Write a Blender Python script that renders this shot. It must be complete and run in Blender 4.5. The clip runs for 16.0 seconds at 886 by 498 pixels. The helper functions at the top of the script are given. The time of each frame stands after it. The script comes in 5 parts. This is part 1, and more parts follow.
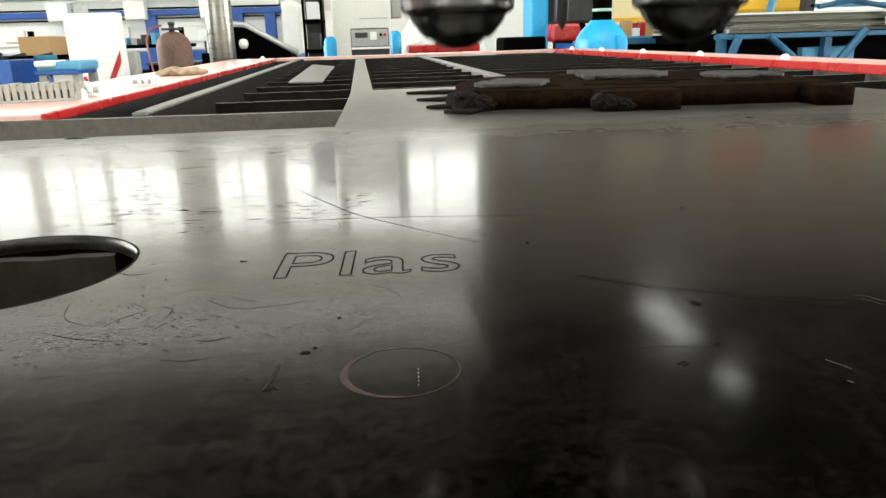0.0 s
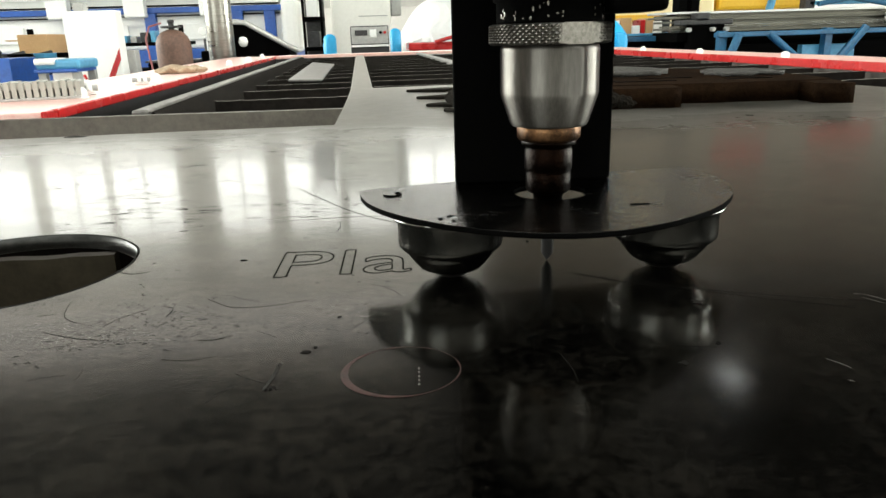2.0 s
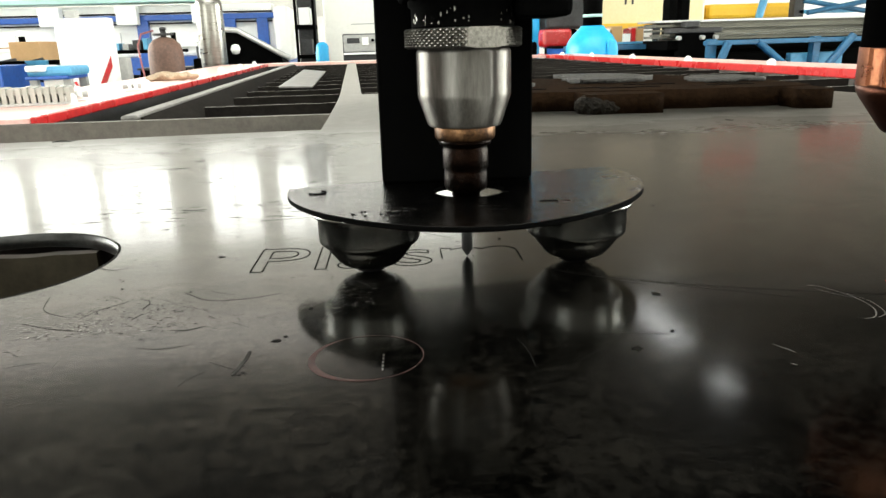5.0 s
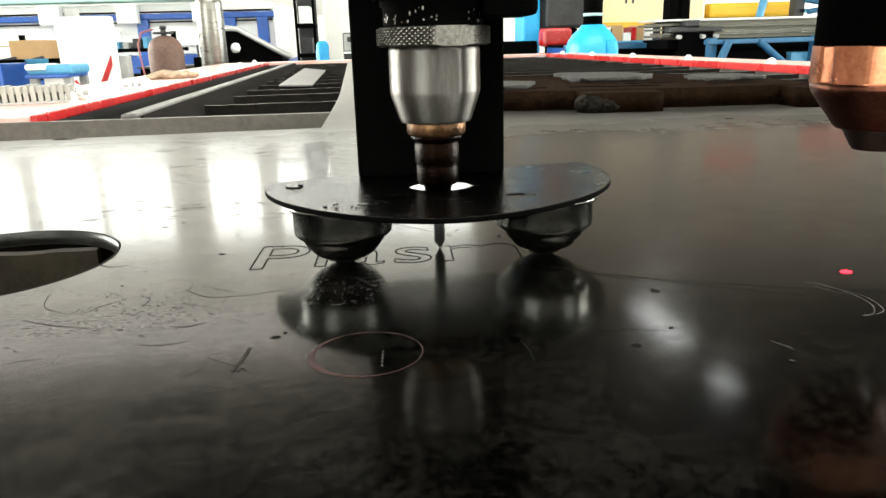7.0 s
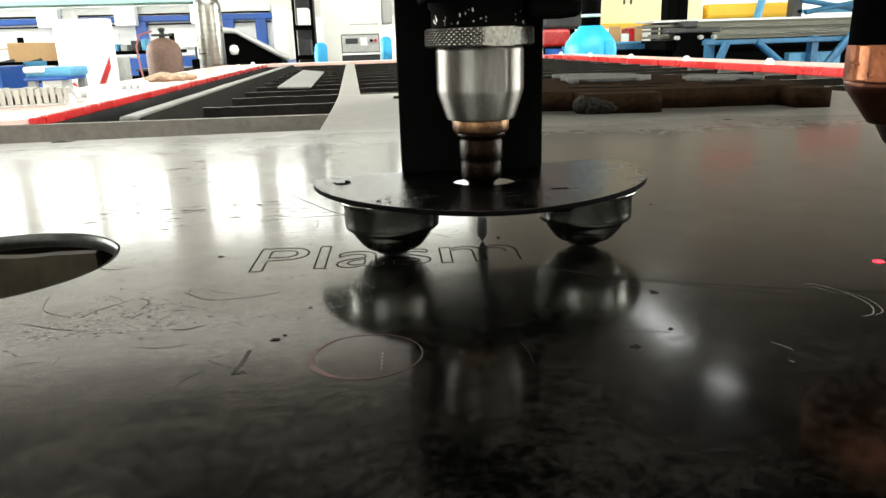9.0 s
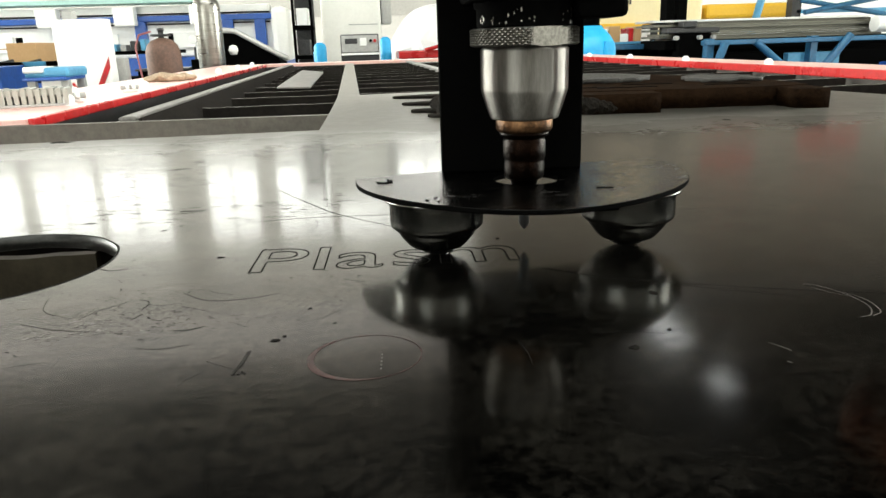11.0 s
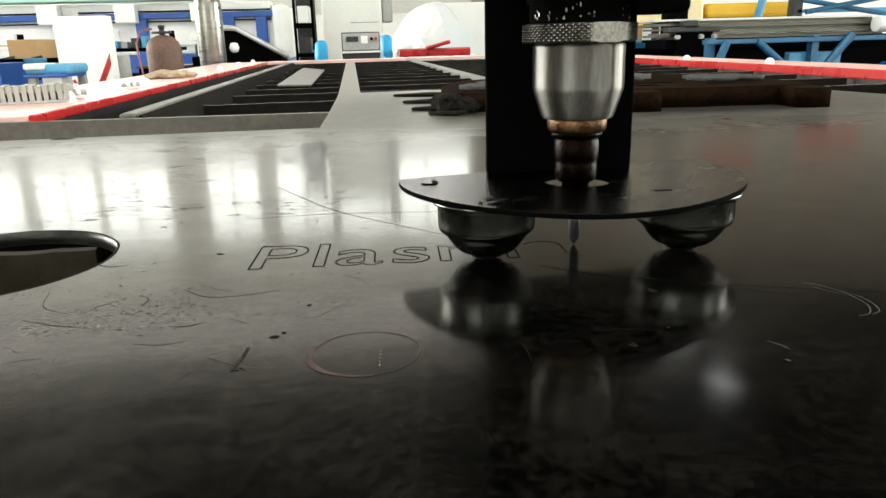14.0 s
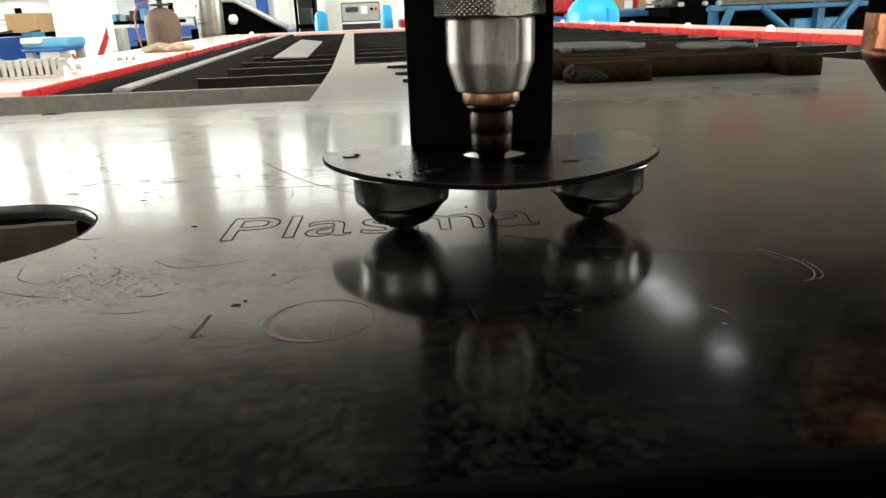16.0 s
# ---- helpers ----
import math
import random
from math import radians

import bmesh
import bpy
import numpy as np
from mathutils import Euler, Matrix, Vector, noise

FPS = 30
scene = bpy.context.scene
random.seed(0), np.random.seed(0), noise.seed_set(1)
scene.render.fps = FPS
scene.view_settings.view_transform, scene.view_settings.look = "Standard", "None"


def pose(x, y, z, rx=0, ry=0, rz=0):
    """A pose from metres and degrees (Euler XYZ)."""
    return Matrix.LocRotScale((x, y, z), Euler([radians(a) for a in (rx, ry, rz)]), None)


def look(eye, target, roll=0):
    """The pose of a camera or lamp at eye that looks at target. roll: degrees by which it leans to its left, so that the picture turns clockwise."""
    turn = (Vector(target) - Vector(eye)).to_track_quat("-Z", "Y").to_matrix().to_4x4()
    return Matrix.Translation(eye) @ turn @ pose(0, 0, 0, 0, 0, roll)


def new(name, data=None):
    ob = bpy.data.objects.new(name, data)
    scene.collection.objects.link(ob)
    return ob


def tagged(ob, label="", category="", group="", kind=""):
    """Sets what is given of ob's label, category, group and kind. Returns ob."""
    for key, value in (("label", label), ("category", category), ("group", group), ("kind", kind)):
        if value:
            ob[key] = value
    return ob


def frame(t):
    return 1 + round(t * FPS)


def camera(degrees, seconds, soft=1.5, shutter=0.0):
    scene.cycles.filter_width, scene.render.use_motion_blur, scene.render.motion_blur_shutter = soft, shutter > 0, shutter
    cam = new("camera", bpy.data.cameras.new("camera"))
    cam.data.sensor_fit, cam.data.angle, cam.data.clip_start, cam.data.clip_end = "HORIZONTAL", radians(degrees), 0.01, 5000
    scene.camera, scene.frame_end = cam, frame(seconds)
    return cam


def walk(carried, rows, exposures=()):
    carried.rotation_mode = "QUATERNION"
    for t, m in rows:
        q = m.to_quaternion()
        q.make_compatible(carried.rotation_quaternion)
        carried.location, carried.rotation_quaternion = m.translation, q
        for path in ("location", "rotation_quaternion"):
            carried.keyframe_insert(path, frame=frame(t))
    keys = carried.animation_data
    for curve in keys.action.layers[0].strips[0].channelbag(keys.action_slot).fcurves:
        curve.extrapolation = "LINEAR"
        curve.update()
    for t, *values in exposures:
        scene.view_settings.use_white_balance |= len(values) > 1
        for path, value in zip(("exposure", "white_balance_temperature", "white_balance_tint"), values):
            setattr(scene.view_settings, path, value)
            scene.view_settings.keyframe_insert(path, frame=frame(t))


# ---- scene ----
# camera: hand-held phone just above the steel sheet
cam = camera(64.2, 16.0, soft=1.5, shutter=0.4)
walk(cam, [
    (0.0, pose(0.0000, -0.0000, 0.0770, 73.27, 1.65, -6.60)),
    (0.5, pose(-0.0000, -0.0002, 0.0771, 73.24, 1.72, -6.55)),
    (1.0, pose(-0.0001, 0.0001, 0.0774, 73.22, 1.67, -6.66)),
    (1.5, pose(-0.0000, 0.0003, 0.0773, 73.17, 1.64, -6.67)),
    (2.0, pose(-0.0001, 0.0003, 0.0773, 73.09, 1.69, -6.62)),
    (2.5, pose(-0.0002, 0.0002, 0.0775, 73.23, 1.73, -6.71)),
    (3.0, pose(0.0010, -0.0013, 0.0780, 73.60, 1.64, -6.45)),
    (3.5, pose(0.0020, -0.0031, 0.0786, 74.31, 1.66, -6.65)),
    (4.0, pose(0.0049, -0.0066, 0.0773, 73.74, 1.65, -7.20)),
    (6.5, pose(0.0068, -0.0093, 0.0747, 73.64, 1.59, -7.06)),
    (7.0, pose(0.0065, -0.0093, 0.0748, 73.60, 1.58, -7.13)),
    (7.5, pose(0.0064, -0.0096, 0.0748, 73.67, 1.56, -7.15)),
    (8.0, pose(0.0066, -0.0093, 0.0748, 73.53, 1.66, -7.14)),
    (8.5, pose(0.0064, -0.0094, 0.0749, 73.70, 1.66, -7.17)),
    (9.0, pose(0.0064, -0.0093, 0.0750, 73.70, 1.72, -7.26)),
    (11.5, pose(0.0064, -0.0097, 0.0754, 73.71, 1.73, -7.32)),
    (12.0, pose(0.0065, -0.0096, 0.0753, 73.74, 1.72, -7.33)),
    (12.5, pose(0.0065, -0.0098, 0.0749, 73.61, 1.48, -7.22)),
    (13.0, pose(0.0065, -0.0099, 0.0749, 73.62, 1.51, -7.25)),
    (13.5, pose(0.0065, -0.0099, 0.0750, 73.56, 1.53, -7.33)),
    (14.0, pose(0.0066, -0.0100, 0.0751, 73.58, 1.52, -7.23)),
    (14.5, pose(0.0103, -0.0135, 0.0741, 73.65, 1.20, -6.68)),
    (15.0, pose(0.0195, -0.0174, 0.0712, 72.78, 0.60, -7.13)),
    (15.5, pose(0.0223, -0.0189, 0.0728, 72.50, 1.01, -6.70)),
    (16.0, pose(0.0197, -0.0177, 0.0758, 71.33, 2.06, -7.00)),
], exposures=[(0.0, -0.1), (3.0, -0.04), (4.0, 0.1), (6.5, 0.42), (9.0, 0.42), (11.5, 0.0), (13.5, -0.05), (14.5, -0.08), (16.0, 0.15)])

# ---------------------------------------------------------------- world and large lights
world = bpy.data.worlds.new("world")
scene.world = world
world.use_nodes = True
_nt = world.node_tree
_sky = _nt.nodes.new("ShaderNodeTexSky")
_sky.sky_type = 'NISHITA'
_sky.sun_disc = False
_sky.sun_elevation = radians(35)
_sky.sun_rotation = radians(20)
_nt.nodes["Background"].inputs[1].default_value = 0.1
_nt.links.new(_sky.outputs[0], _nt.nodes["Background"].inputs[0])


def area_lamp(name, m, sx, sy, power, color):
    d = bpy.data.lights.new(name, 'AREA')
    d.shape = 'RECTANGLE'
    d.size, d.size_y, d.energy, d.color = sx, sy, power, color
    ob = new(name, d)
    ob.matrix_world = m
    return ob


# daylight in the window openings of the two long walls
WARM = (0.975, 1.0, 0.905)
area_lamp("daylight_left", look((-10.9, 8.5, 2.15), (0.0, 8.5, 1.0)), 12.0, 2.9, 2750, WARM)
area_lamp("daylight_right", look((19.9, 4.5, 2.65), (0.0, 5.5, 0.8)), 11.0, 3.9, 3800, WARM)
# fill lamps added in unseen rear openings, for faces turned to the camera
area_lamp("fill_rear_left", look((-5.5, -5.9, 0.5), (-4.5, 4.0, 0.3)), 5.0, 2.4, 260, WARM)
area_lamp("fill_rear_right", look((8.0, -5.9, 0.5), (6.5, 4.0, 0.3)), 5.0, 2.4, 260, WARM)

# fill lamp added in an unseen roof opening to brighten the machines behind
area_lamp("fill_roof", look((0.5, -1.8, 6.55), (0.5, -0.6, 0.0)), 11.0, 5.6, 1000, WARM)


# ---------------------------------------------------------------- materials
def _mat(name):
    m = bpy.data.materials.new(name)
    m.use_nodes = True
    nt = m.node_tree
    return m, nt, nt.nodes["Principled BSDF"]


def _noise(nt, scale, detail=4.0, rough=0.6, vec=None):
    n = nt.nodes.new("ShaderNodeTexNoise")
    n.inputs["Scale"].default_value, n.inputs["Detail"].default_value, n.inputs["Roughness"].default_value = scale, detail, rough
    if vec is not None:
        nt.links.new(vec, n.inputs["Vector"])
    return n.outputs["Fac"]


def _ramp(nt, fac, stops):
    r = nt.nodes.new("ShaderNodeValToRGB")
    while len(r.color_ramp.elements) < len(stops):
        r.color_ramp.elements.new(0.5)
    for e, (p, c) in zip(r.color_ramp.elements, stops):
        e.position = p
        e.color = (*c, 1) if len(c) == 3 else c
    nt.links.new(fac, r.inputs[0])
    return r.outputs[0]


def _coords(nt, scale=(1, 1, 1), rot=(0, 0, 0), kind="Object"):
    c = nt.nodes.new("ShaderNodeTexCoord")
    mp = nt.nodes.new("ShaderNodeMapping")
    mp.inputs["Scale"].default_value = scale
    mp.inputs["Rotation"].default_value = rot
    nt.links.new(c.outputs[kind], mp.inputs[0])
    return mp.outputs[0]


def _bump(nt, b, fac, strength, dist):
    n = nt.nodes.new("ShaderNodeBump")
    n.inputs["Strength"].default_value, n.inputs["Distance"].default_value = strength, dist
    nt.links.new(fac, n.inputs["Height"])
    nt.links.new(n.outputs[0], b.inputs["Normal"])


def surface(name, color, dark=None, rough=0.5, metal=0.0, scale=8.0, fine=60.0, bump=0.2, dist=0.001, ior=1.5, stretch=(1, 1, 1), rvar=0.15):
    """Colour between two tones at two scales, with uneven gloss and fine relief."""
    m, nt, b = _mat(name)
    dark = dark or tuple(c * 0.7 for c in color)
    v = _coords(nt, stretch)
    big, small = _noise(nt, scale, 5.0, 0.65, v), _noise(nt, fine, 3.0, 0.7, v)
    mix = nt.nodes.new("ShaderNodeMath")
    mix.operation = 'MULTIPLY_ADD'
    nt.links.new(small, mix.inputs[0])
    mix.inputs[1].default_value = 0.45
    sub = nt.nodes.new("ShaderNodeMath")
    sub.operation = 'MULTIPLY'
    nt.links.new(big, sub.inputs[0])
    sub.inputs[1].default_value = 0.55
    nt.links.new(sub.outputs[0], mix.inputs[2])
    nt.links.new(_ramp(nt, mix.outputs[0], [(0.36, dark), (0.6, color)]), b.inputs["Base Color"])
    rr = nt.nodes.new("ShaderNodeMapRange")
    rr.inputs[3].default_value, rr.inputs[4].default_value = max(0.03, rough - rvar), min(1.0, rough + rvar)
    nt.links.new(big, rr.inputs[0])
    nt.links.new(rr.outputs[0], b.inputs["Roughness"])
    b.inputs["Metallic"].default_value = metal
    b.inputs["IOR"].default_value = ior
    if bump:
        _bump(nt, b, small, bump, dist)
    return m


def glow(name, color, strength):
    m, nt, b = _mat(name)
    e = nt.nodes.new("ShaderNodeEmission")
    e.inputs[0].default_value, e.inputs[1].default_value = (*color, 1), strength
    nt.links.new(e.outputs[0], nt.nodes["Material Output"].inputs[0])
    return m


def mill_scale_steel():
    """Hot-rolled sheet: dark glossy oxide scale, patches lightened for rubbing and reflections, with pits, flecks and
    fine drag lines.
    """
    m, nt, b = _mat("mill_scale_steel")
    v = _coords(nt)
    vx = _coords(nt, (14, 60, 1), (0, 0, radians(-4)))
    vf = _coords(nt, (150, 210, 1), (0, 0, radians(-7)))
    broad, mid, pits = _noise(nt, 7.0, 4, 0.6, v), _noise(nt, 45.0, 6, 0.7, v), _noise(nt, 750.0, 1.5, 0.55, v)
    drag, fleck = _noise(nt, 5.0, 5, 0.7, vx), _noise(nt, 2.2, 4, 0.7, vf)

    def math_(op, x, y, z=None):
        n = nt.nodes.new("ShaderNodeMath")
        n.operation = op
        for k, s in enumerate((x, y, z)):
            if s is None:
                continue
            if isinstance(s, float):
                n.inputs[k].default_value = s
            else:
                nt.links.new(s, n.inputs[k])
        return n.outputs[0]
    col = _ramp(nt, mid, [(0.3, (0.008, 0.0078, 0.0072)), (0.75, (0.019, 0.018, 0.016))])
    dark = _ramp(nt, fleck, [(0.24, (0.5, 0.5, 0.5)), (0.36, (1, 1, 1))])
    dark2 = _ramp(nt, pits, [(0.30, (0.45, 0.45, 0.45)), (0.40, (1, 1, 1))])

    def times(x, y):
        mx = nt.nodes.new("ShaderNodeMix")
        mx.data_type, mx.blend_type = 'RGBA', 'MULTIPLY'
        mx.inputs[0].default_value = 1.0
        nt.links.new(x, mx.inputs[6])
        nt.links.new(y, mx.inputs[7])
        return mx.outputs[2]
    grime = _ramp(nt, math_('MULTIPLY_ADD', _noise(nt, 30.0, 5, 0.7, v), 0.5, math_('MULTIPLY', _noise(nt, 330.0, 4, 0.75, v), 0.5)), [(0.46, (0.0, 0.0, 0.0)), (0.60, (1.0, 1.0, 1.0))])
    mg = nt.nodes.new("ShaderNodeMix")
    mg.data_type = 'RGBA'
    mg.inputs[7].default_value = (0.040, 0.035, 0.028, 1)
    nt.links.new(grime, mg.inputs[0])
    nt.links.new(times(times(col, dark), dark2), mg.inputs[6])
    # lighter colour where bare steel shows through, also standing for bright window reflections
    rub_shine = _ramp(nt, math_('MULTIPLY_ADD', _noise(nt, 34.0, 6, 0.75, v), 0.5, math_('MULTIPLY', _noise(nt, 360.0, 4, 0.75, v), 0.5)), [(0.49, (0.0, 0.0, 0.0)), (0.60, (1.0, 1.0, 1.0))])
    mr = nt.nodes.new("ShaderNodeMix")
    mr.data_type = 'RGBA'
    mr.inputs[7].default_value = (0.055, 0.050, 0.042, 1)
    nt.links.new(math_('MULTIPLY', rub_shine, 0.8), mr.inputs[0])
    nt.links.new(mg.outputs[2], mr.inputs[6])
    nt.links.new(mr.outputs[2], b.inputs["Base Color"])
    nt.links.new(math_('MULTIPLY_ADD', grime, -0.10, 1.0), b.inputs["Metallic"])
    r = nt.nodes.new("ShaderNodeMapRange")
    r.inputs[1].default_value, r.inputs[2].default_value = 0.75, 1.30
    r.inputs[3].default_value, r.inputs[4].default_value = 0.185, 0.265
    nt.links.new(math_('ADD', mid, drag), r.inputs[0])
    # dry dust settled over the far part, ragged at its border
    sx = nt.nodes.new("ShaderNodeSeparateXYZ")
    nt.links.new(v, sx.inputs[0])
    fr = nt.nodes.new("ShaderNodeMapRange")
    fr.interpolation_type = 'SMOOTHSTEP'
    fr.inputs[1].default_value, fr.inputs[2].default_value = 0.50, 0.68
    nt.links.new(math_('MULTIPLY_ADD', _noise(nt, 9.0, 5, 0.65, v), 0.16, math_('ADD', sx.outputs[1], -0.08)), fr.inputs[0])
    settled = fr.outputs[0]
    nt.links.new(math_('MULTIPLY_ADD', settled, 0.22, r.outputs[0]), b.inputs["Roughness"])
    dust = _ramp(nt, math_('MULTIPLY_ADD', mid, 0.6, math_('MULTIPLY', _noise(nt, 260.0, 5, 0.75, v), 0.4)), [(0.40, (0.012, 0.012, 0.012)), (0.62, (0.045, 0.045, 0.045))])
    nt.links.new(math_('MULTIPLY_ADD', settled, 0.12, dust), b.inputs["Sheen Weight"])
    b.inputs["Sheen Roughness"].default_value = 0.17
    b.inputs["Sheen Tint"].default_value = (1.0, 0.93, 0.84, 1)
    b.inputs["Specular Tint"].default_value = (0.62, 0.62, 0.61, 1)
    nt.links.new(math_('MULTIPLY_ADD', settled, -0.10, 0.31), b.inputs["Coat Weight"])
    b.inputs["Coat IOR"].default_value = 1.5
    rc = nt.nodes.new("ShaderNodeMapRange")
    rc.inputs[1].default_value, rc.inputs[2].default_value = 0.3, 0.7
    rc.inputs[3].default_value, rc.inputs[4].default_value = 0.07, 0.105
    nt.links.new(drag, rc.inputs[0])
    nt.links.new(math_('MULTIPLY_ADD', settled, 0.26, rc.outputs[0]), b.inputs["Coat Roughness"])
    scuff = _noise(nt, 190.0, 5, 0.75, v)
    h = math_('MULTIPLY_ADD', fleck, 0.03, math_('MULTIPLY_ADD', pits, 0.40, math_('MULTIPLY_ADD', scuff, 0.14, math_('MULTIPLY', broad, 0.25))))
    _bump(nt, b, h, 0.055, 0.0004)
    nt.links.new(b.inputs["Normal"].links[0].from_socket, b.inputs["Coat Normal"])
    return m


M_PLATE = mill_scale_steel()
M_CUT = surface("cut_edge", (0.026, 0.026, 0.024), (0.006, 0.006, 0.0055), 0.42, 0.5, 60, 400, 0.4, 0.0005)
# burnt slats: tops lighter, sides darker in colour for the shade in the pit
M_SLATTOP = surface("lit_worn_slat_top", (0.30, 0.28, 0.25), (0.11, 0.10, 0.088), 0.75, 0.2, 10, 90, 0.5, 0.001)
M_PITSHADE = surface("burnt_pit_shade", (0.017, 0.0145, 0.0125), (0.006, 0.005, 0.0045), 0.85, 0.0, 12, 90, 0.5, 0.001, ior=1.15)
M_BAR = surface("grey_brown_bar", (0.15, 0.135, 0.115), (0.085, 0.076, 0.066), 0.55, 0.2, 7, 90, 0.3, 0.001)
M_BEAM = surface("grey_beam", (0.23, 0.22, 0.205), (0.10, 0.095, 0.09), 0.5, 0.3, 6, 80, 0.2, 0.001)
M_SCRAP = surface("rusty_thick_plate", (0.017, 0.0092, 0.0048), (0.004, 0.0022, 0.0013), 0.85, 0.0, 22, 160, 0.7, 0.002, ior=1.06)
M_CRUST = surface("grey_slag_crust", (0.045, 0.041, 0.036), (0.005, 0.0047, 0.0043), 0.7, 0.1, 50, 260, 0.9, 0.003)
# yellow paint with its colour paled to look overexposed
M_LITYEL = surface("overlit_yellow_paint", (0.88, 0.76, 0.46), (0.82, 0.68, 0.36), 0.45, 0.0, 2, 40, 0.05, 0.001)
M_RACK = surface("dark_blue_rack_paint", (0.025, 0.14, 0.27), (0.012, 0.07, 0.15), 0.45, 0.0, 4, 50, 0.06, 0.001)
M_OLIVE = surface("olive_sheet_edge", (0.16, 0.155, 0.125), (0.05, 0.048, 0.040), 0.45, 0.5, 3, 40, 0.1, 0.001, stretch=(1, 6, 14))
M_DULLRED = surface("dull_red_rubber", (0.30, 0.09, 0.085), (0.20, 0.06, 0.06), 0.6, 0.0, 8, 80, 0.1, 0.0005)
M_SLAG = surface("slag", (0.017, 0.0135, 0.010), (0.003, 0.003, 0.0025), 0.8, 0.0, 60, 300, 0.9, 0.004, ior=1.2)
M_RED = surface("red_paint", (0.55, 0.016, 0.016), (0.36, 0.010, 0.010), 0.28, 0.0, 5, 90, 0.06, 0.0005)
M_BANNER = surface("faded_red_cloth", (0.48, 0.04, 0.035), (0.36, 0.025, 0.022), 0.8, 0.0, 3, 60, 0.2, 0.002)
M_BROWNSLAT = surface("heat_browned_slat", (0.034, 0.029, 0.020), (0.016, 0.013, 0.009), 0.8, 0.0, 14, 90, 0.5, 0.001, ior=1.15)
# dusty red, paled in the base colour for the white glare on top
M_PINK = surface("dusty_red_glare", (0.80, 0.56, 0.51), (0.72, 0.36, 0.32), 0.35, 0.0, 6, 80, 0.1, 0.0005)
M_WHITE = surface("white_paint", (0.86, 0.86, 0.84), (0.80, 0.80, 0.79), 0.45, 0.0, 3, 40, 0.05, 0.001)
M_CREAM = surface("cream_paint", (0.86, 0.845, 0.79), (0.79, 0.775, 0.72), 0.45, 0.0, 3, 40, 0.05, 0.001)
M_BLUE = surface("blue_paint", (0.018, 0.10, 0.42), (0.010, 0.055, 0.26), 0.4, 0.0, 4, 50, 0.06, 0.001)
M_CYAN = surface("cyan_plastic", (0.02, 0.42, 0.80), (0.015, 0.33, 0.68), 0.4, 0.0, 4, 50, 0.04, 0.001)
M_SKYBLUE = surface("light_blue_paint", (0.10, 0.36, 0.58), (0.06, 0.25, 0.44), 0.45, 0.0, 4, 50, 0.06, 0.001)
M_YELLOW = surface("yellow_paint", (0.85, 0.50, 0.03), (0.75, 0.40, 0.02), 0.45, 0.0, 3, 50, 0.05, 0.001)
M_CARD = surface("cardboard", (0.50, 0.31, 0.15), (0.40, 0.24, 0.11), 0.85, 0.0, 6, 120, 0.2, 0.001)
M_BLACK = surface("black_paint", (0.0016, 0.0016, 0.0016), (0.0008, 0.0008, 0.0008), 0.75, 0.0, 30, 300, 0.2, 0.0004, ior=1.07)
M_DARK = surface("dark_steel", (0.05, 0.05, 0.052), (0.02, 0.02, 0.02), 0.5, 0.4, 8, 90, 0.2, 0.001)
M_GREY = surface("grey_plastic", (0.42, 0.42, 0.40), (0.30, 0.30, 0.29), 0.5, 0.0, 6, 70, 0.1, 0.001)
M_PALE = surface("pale_plastic", (0.42, 0.42, 0.38), (0.30, 0.30, 0.27), 0.55, 0.0, 6, 70, 0.1, 0.001)
M_TEAL = surface("pale_teal_paint", (0.45, 0.68, 0.64), (0.36, 0.58, 0.55), 0.45, 0.0, 4, 50, 0.05, 0.001)
M_SILVER = surface("brushed_steel", (0.34, 0.33, 0.30), (0.22, 0.21, 0.19), 0.3, 0.9, 8, 60, 0.1, 0.001, stretch=(1, 1, 8))
M_SHEET = surface("bright_sheet", (0.62, 0.62, 0.60), (0.42, 0.42, 0.41), 0.4, 0.5, 3, 40, 0.1, 0.001, stretch=(1, 6, 6))
M_BROWN = surface("brown_enamel", (0.16, 0.088, 0.062), (0.095, 0.052, 0.038), 0.65, 0.0, 10, 80, 0.15, 0.001)
M_TAN = surface("tan_cloth", (0.52, 0.40, 0.28), (0.24, 0.17, 0.11), 0.9, 0.0, 20, 200, 0.6, 0.003)
M_TURNED = surface("turned_steel", (0.185, 0.175, 0.163), (0.105, 0.10, 0.092), 0.42, 1.0, 90, 900, 0.03, 0.0001, stretch=(1, 1, 0.12), rvar=0.05)
# fine turning grooves run round the sleeve
_tn = M_TURNED.node_tree
_tan = _tn.nodes.new("ShaderNodeTangent")
_tan.direction_type, _tan.axis = 'RADIAL', 'Z'
_tb = _tn.nodes["Principled BSDF"]
_tn.links.new(_tan.outputs[0], _tb.inputs["Tangent"])
_tb.inputs["Anisotropic"].default_value, _tb.inputs["Anisotropic Rotation"].default_value = 0.85, 0.25
M_NUT = surface("knurled_steel", (0.20, 0.19, 0.172), (0.07, 0.066, 0.058), 0.38, 1.0, 120, 900, 0.2, 0.0002)
M_BRASS = surface("scorched_brass", (0.20, 0.105, 0.05), (0.02, 0.011, 0.008), 0.38, 0.9, 110, 900, 0.4, 0.0003)
M_BURNT = surface("burnt_steel", (0.007, 0.003, 0.0016), (0.001, 0.0009, 0.0008), 0.34, 0.9, 90, 700, 0.6, 0.0005, ior=1.2)
M_CUP = surface("zinc_cup", (0.24, 0.237, 0.23), (0.10, 0.105, 0.10), 0.22, 1.0, 160, 1100, 0.10, 0.0002, rvar=0.09)
M_BALL = surface("ball_steel", (0.09, 0.09, 0.09), (0.03, 0.03, 0.03), 0.3, 1.0, 120, 700, 0.1, 0.0003)
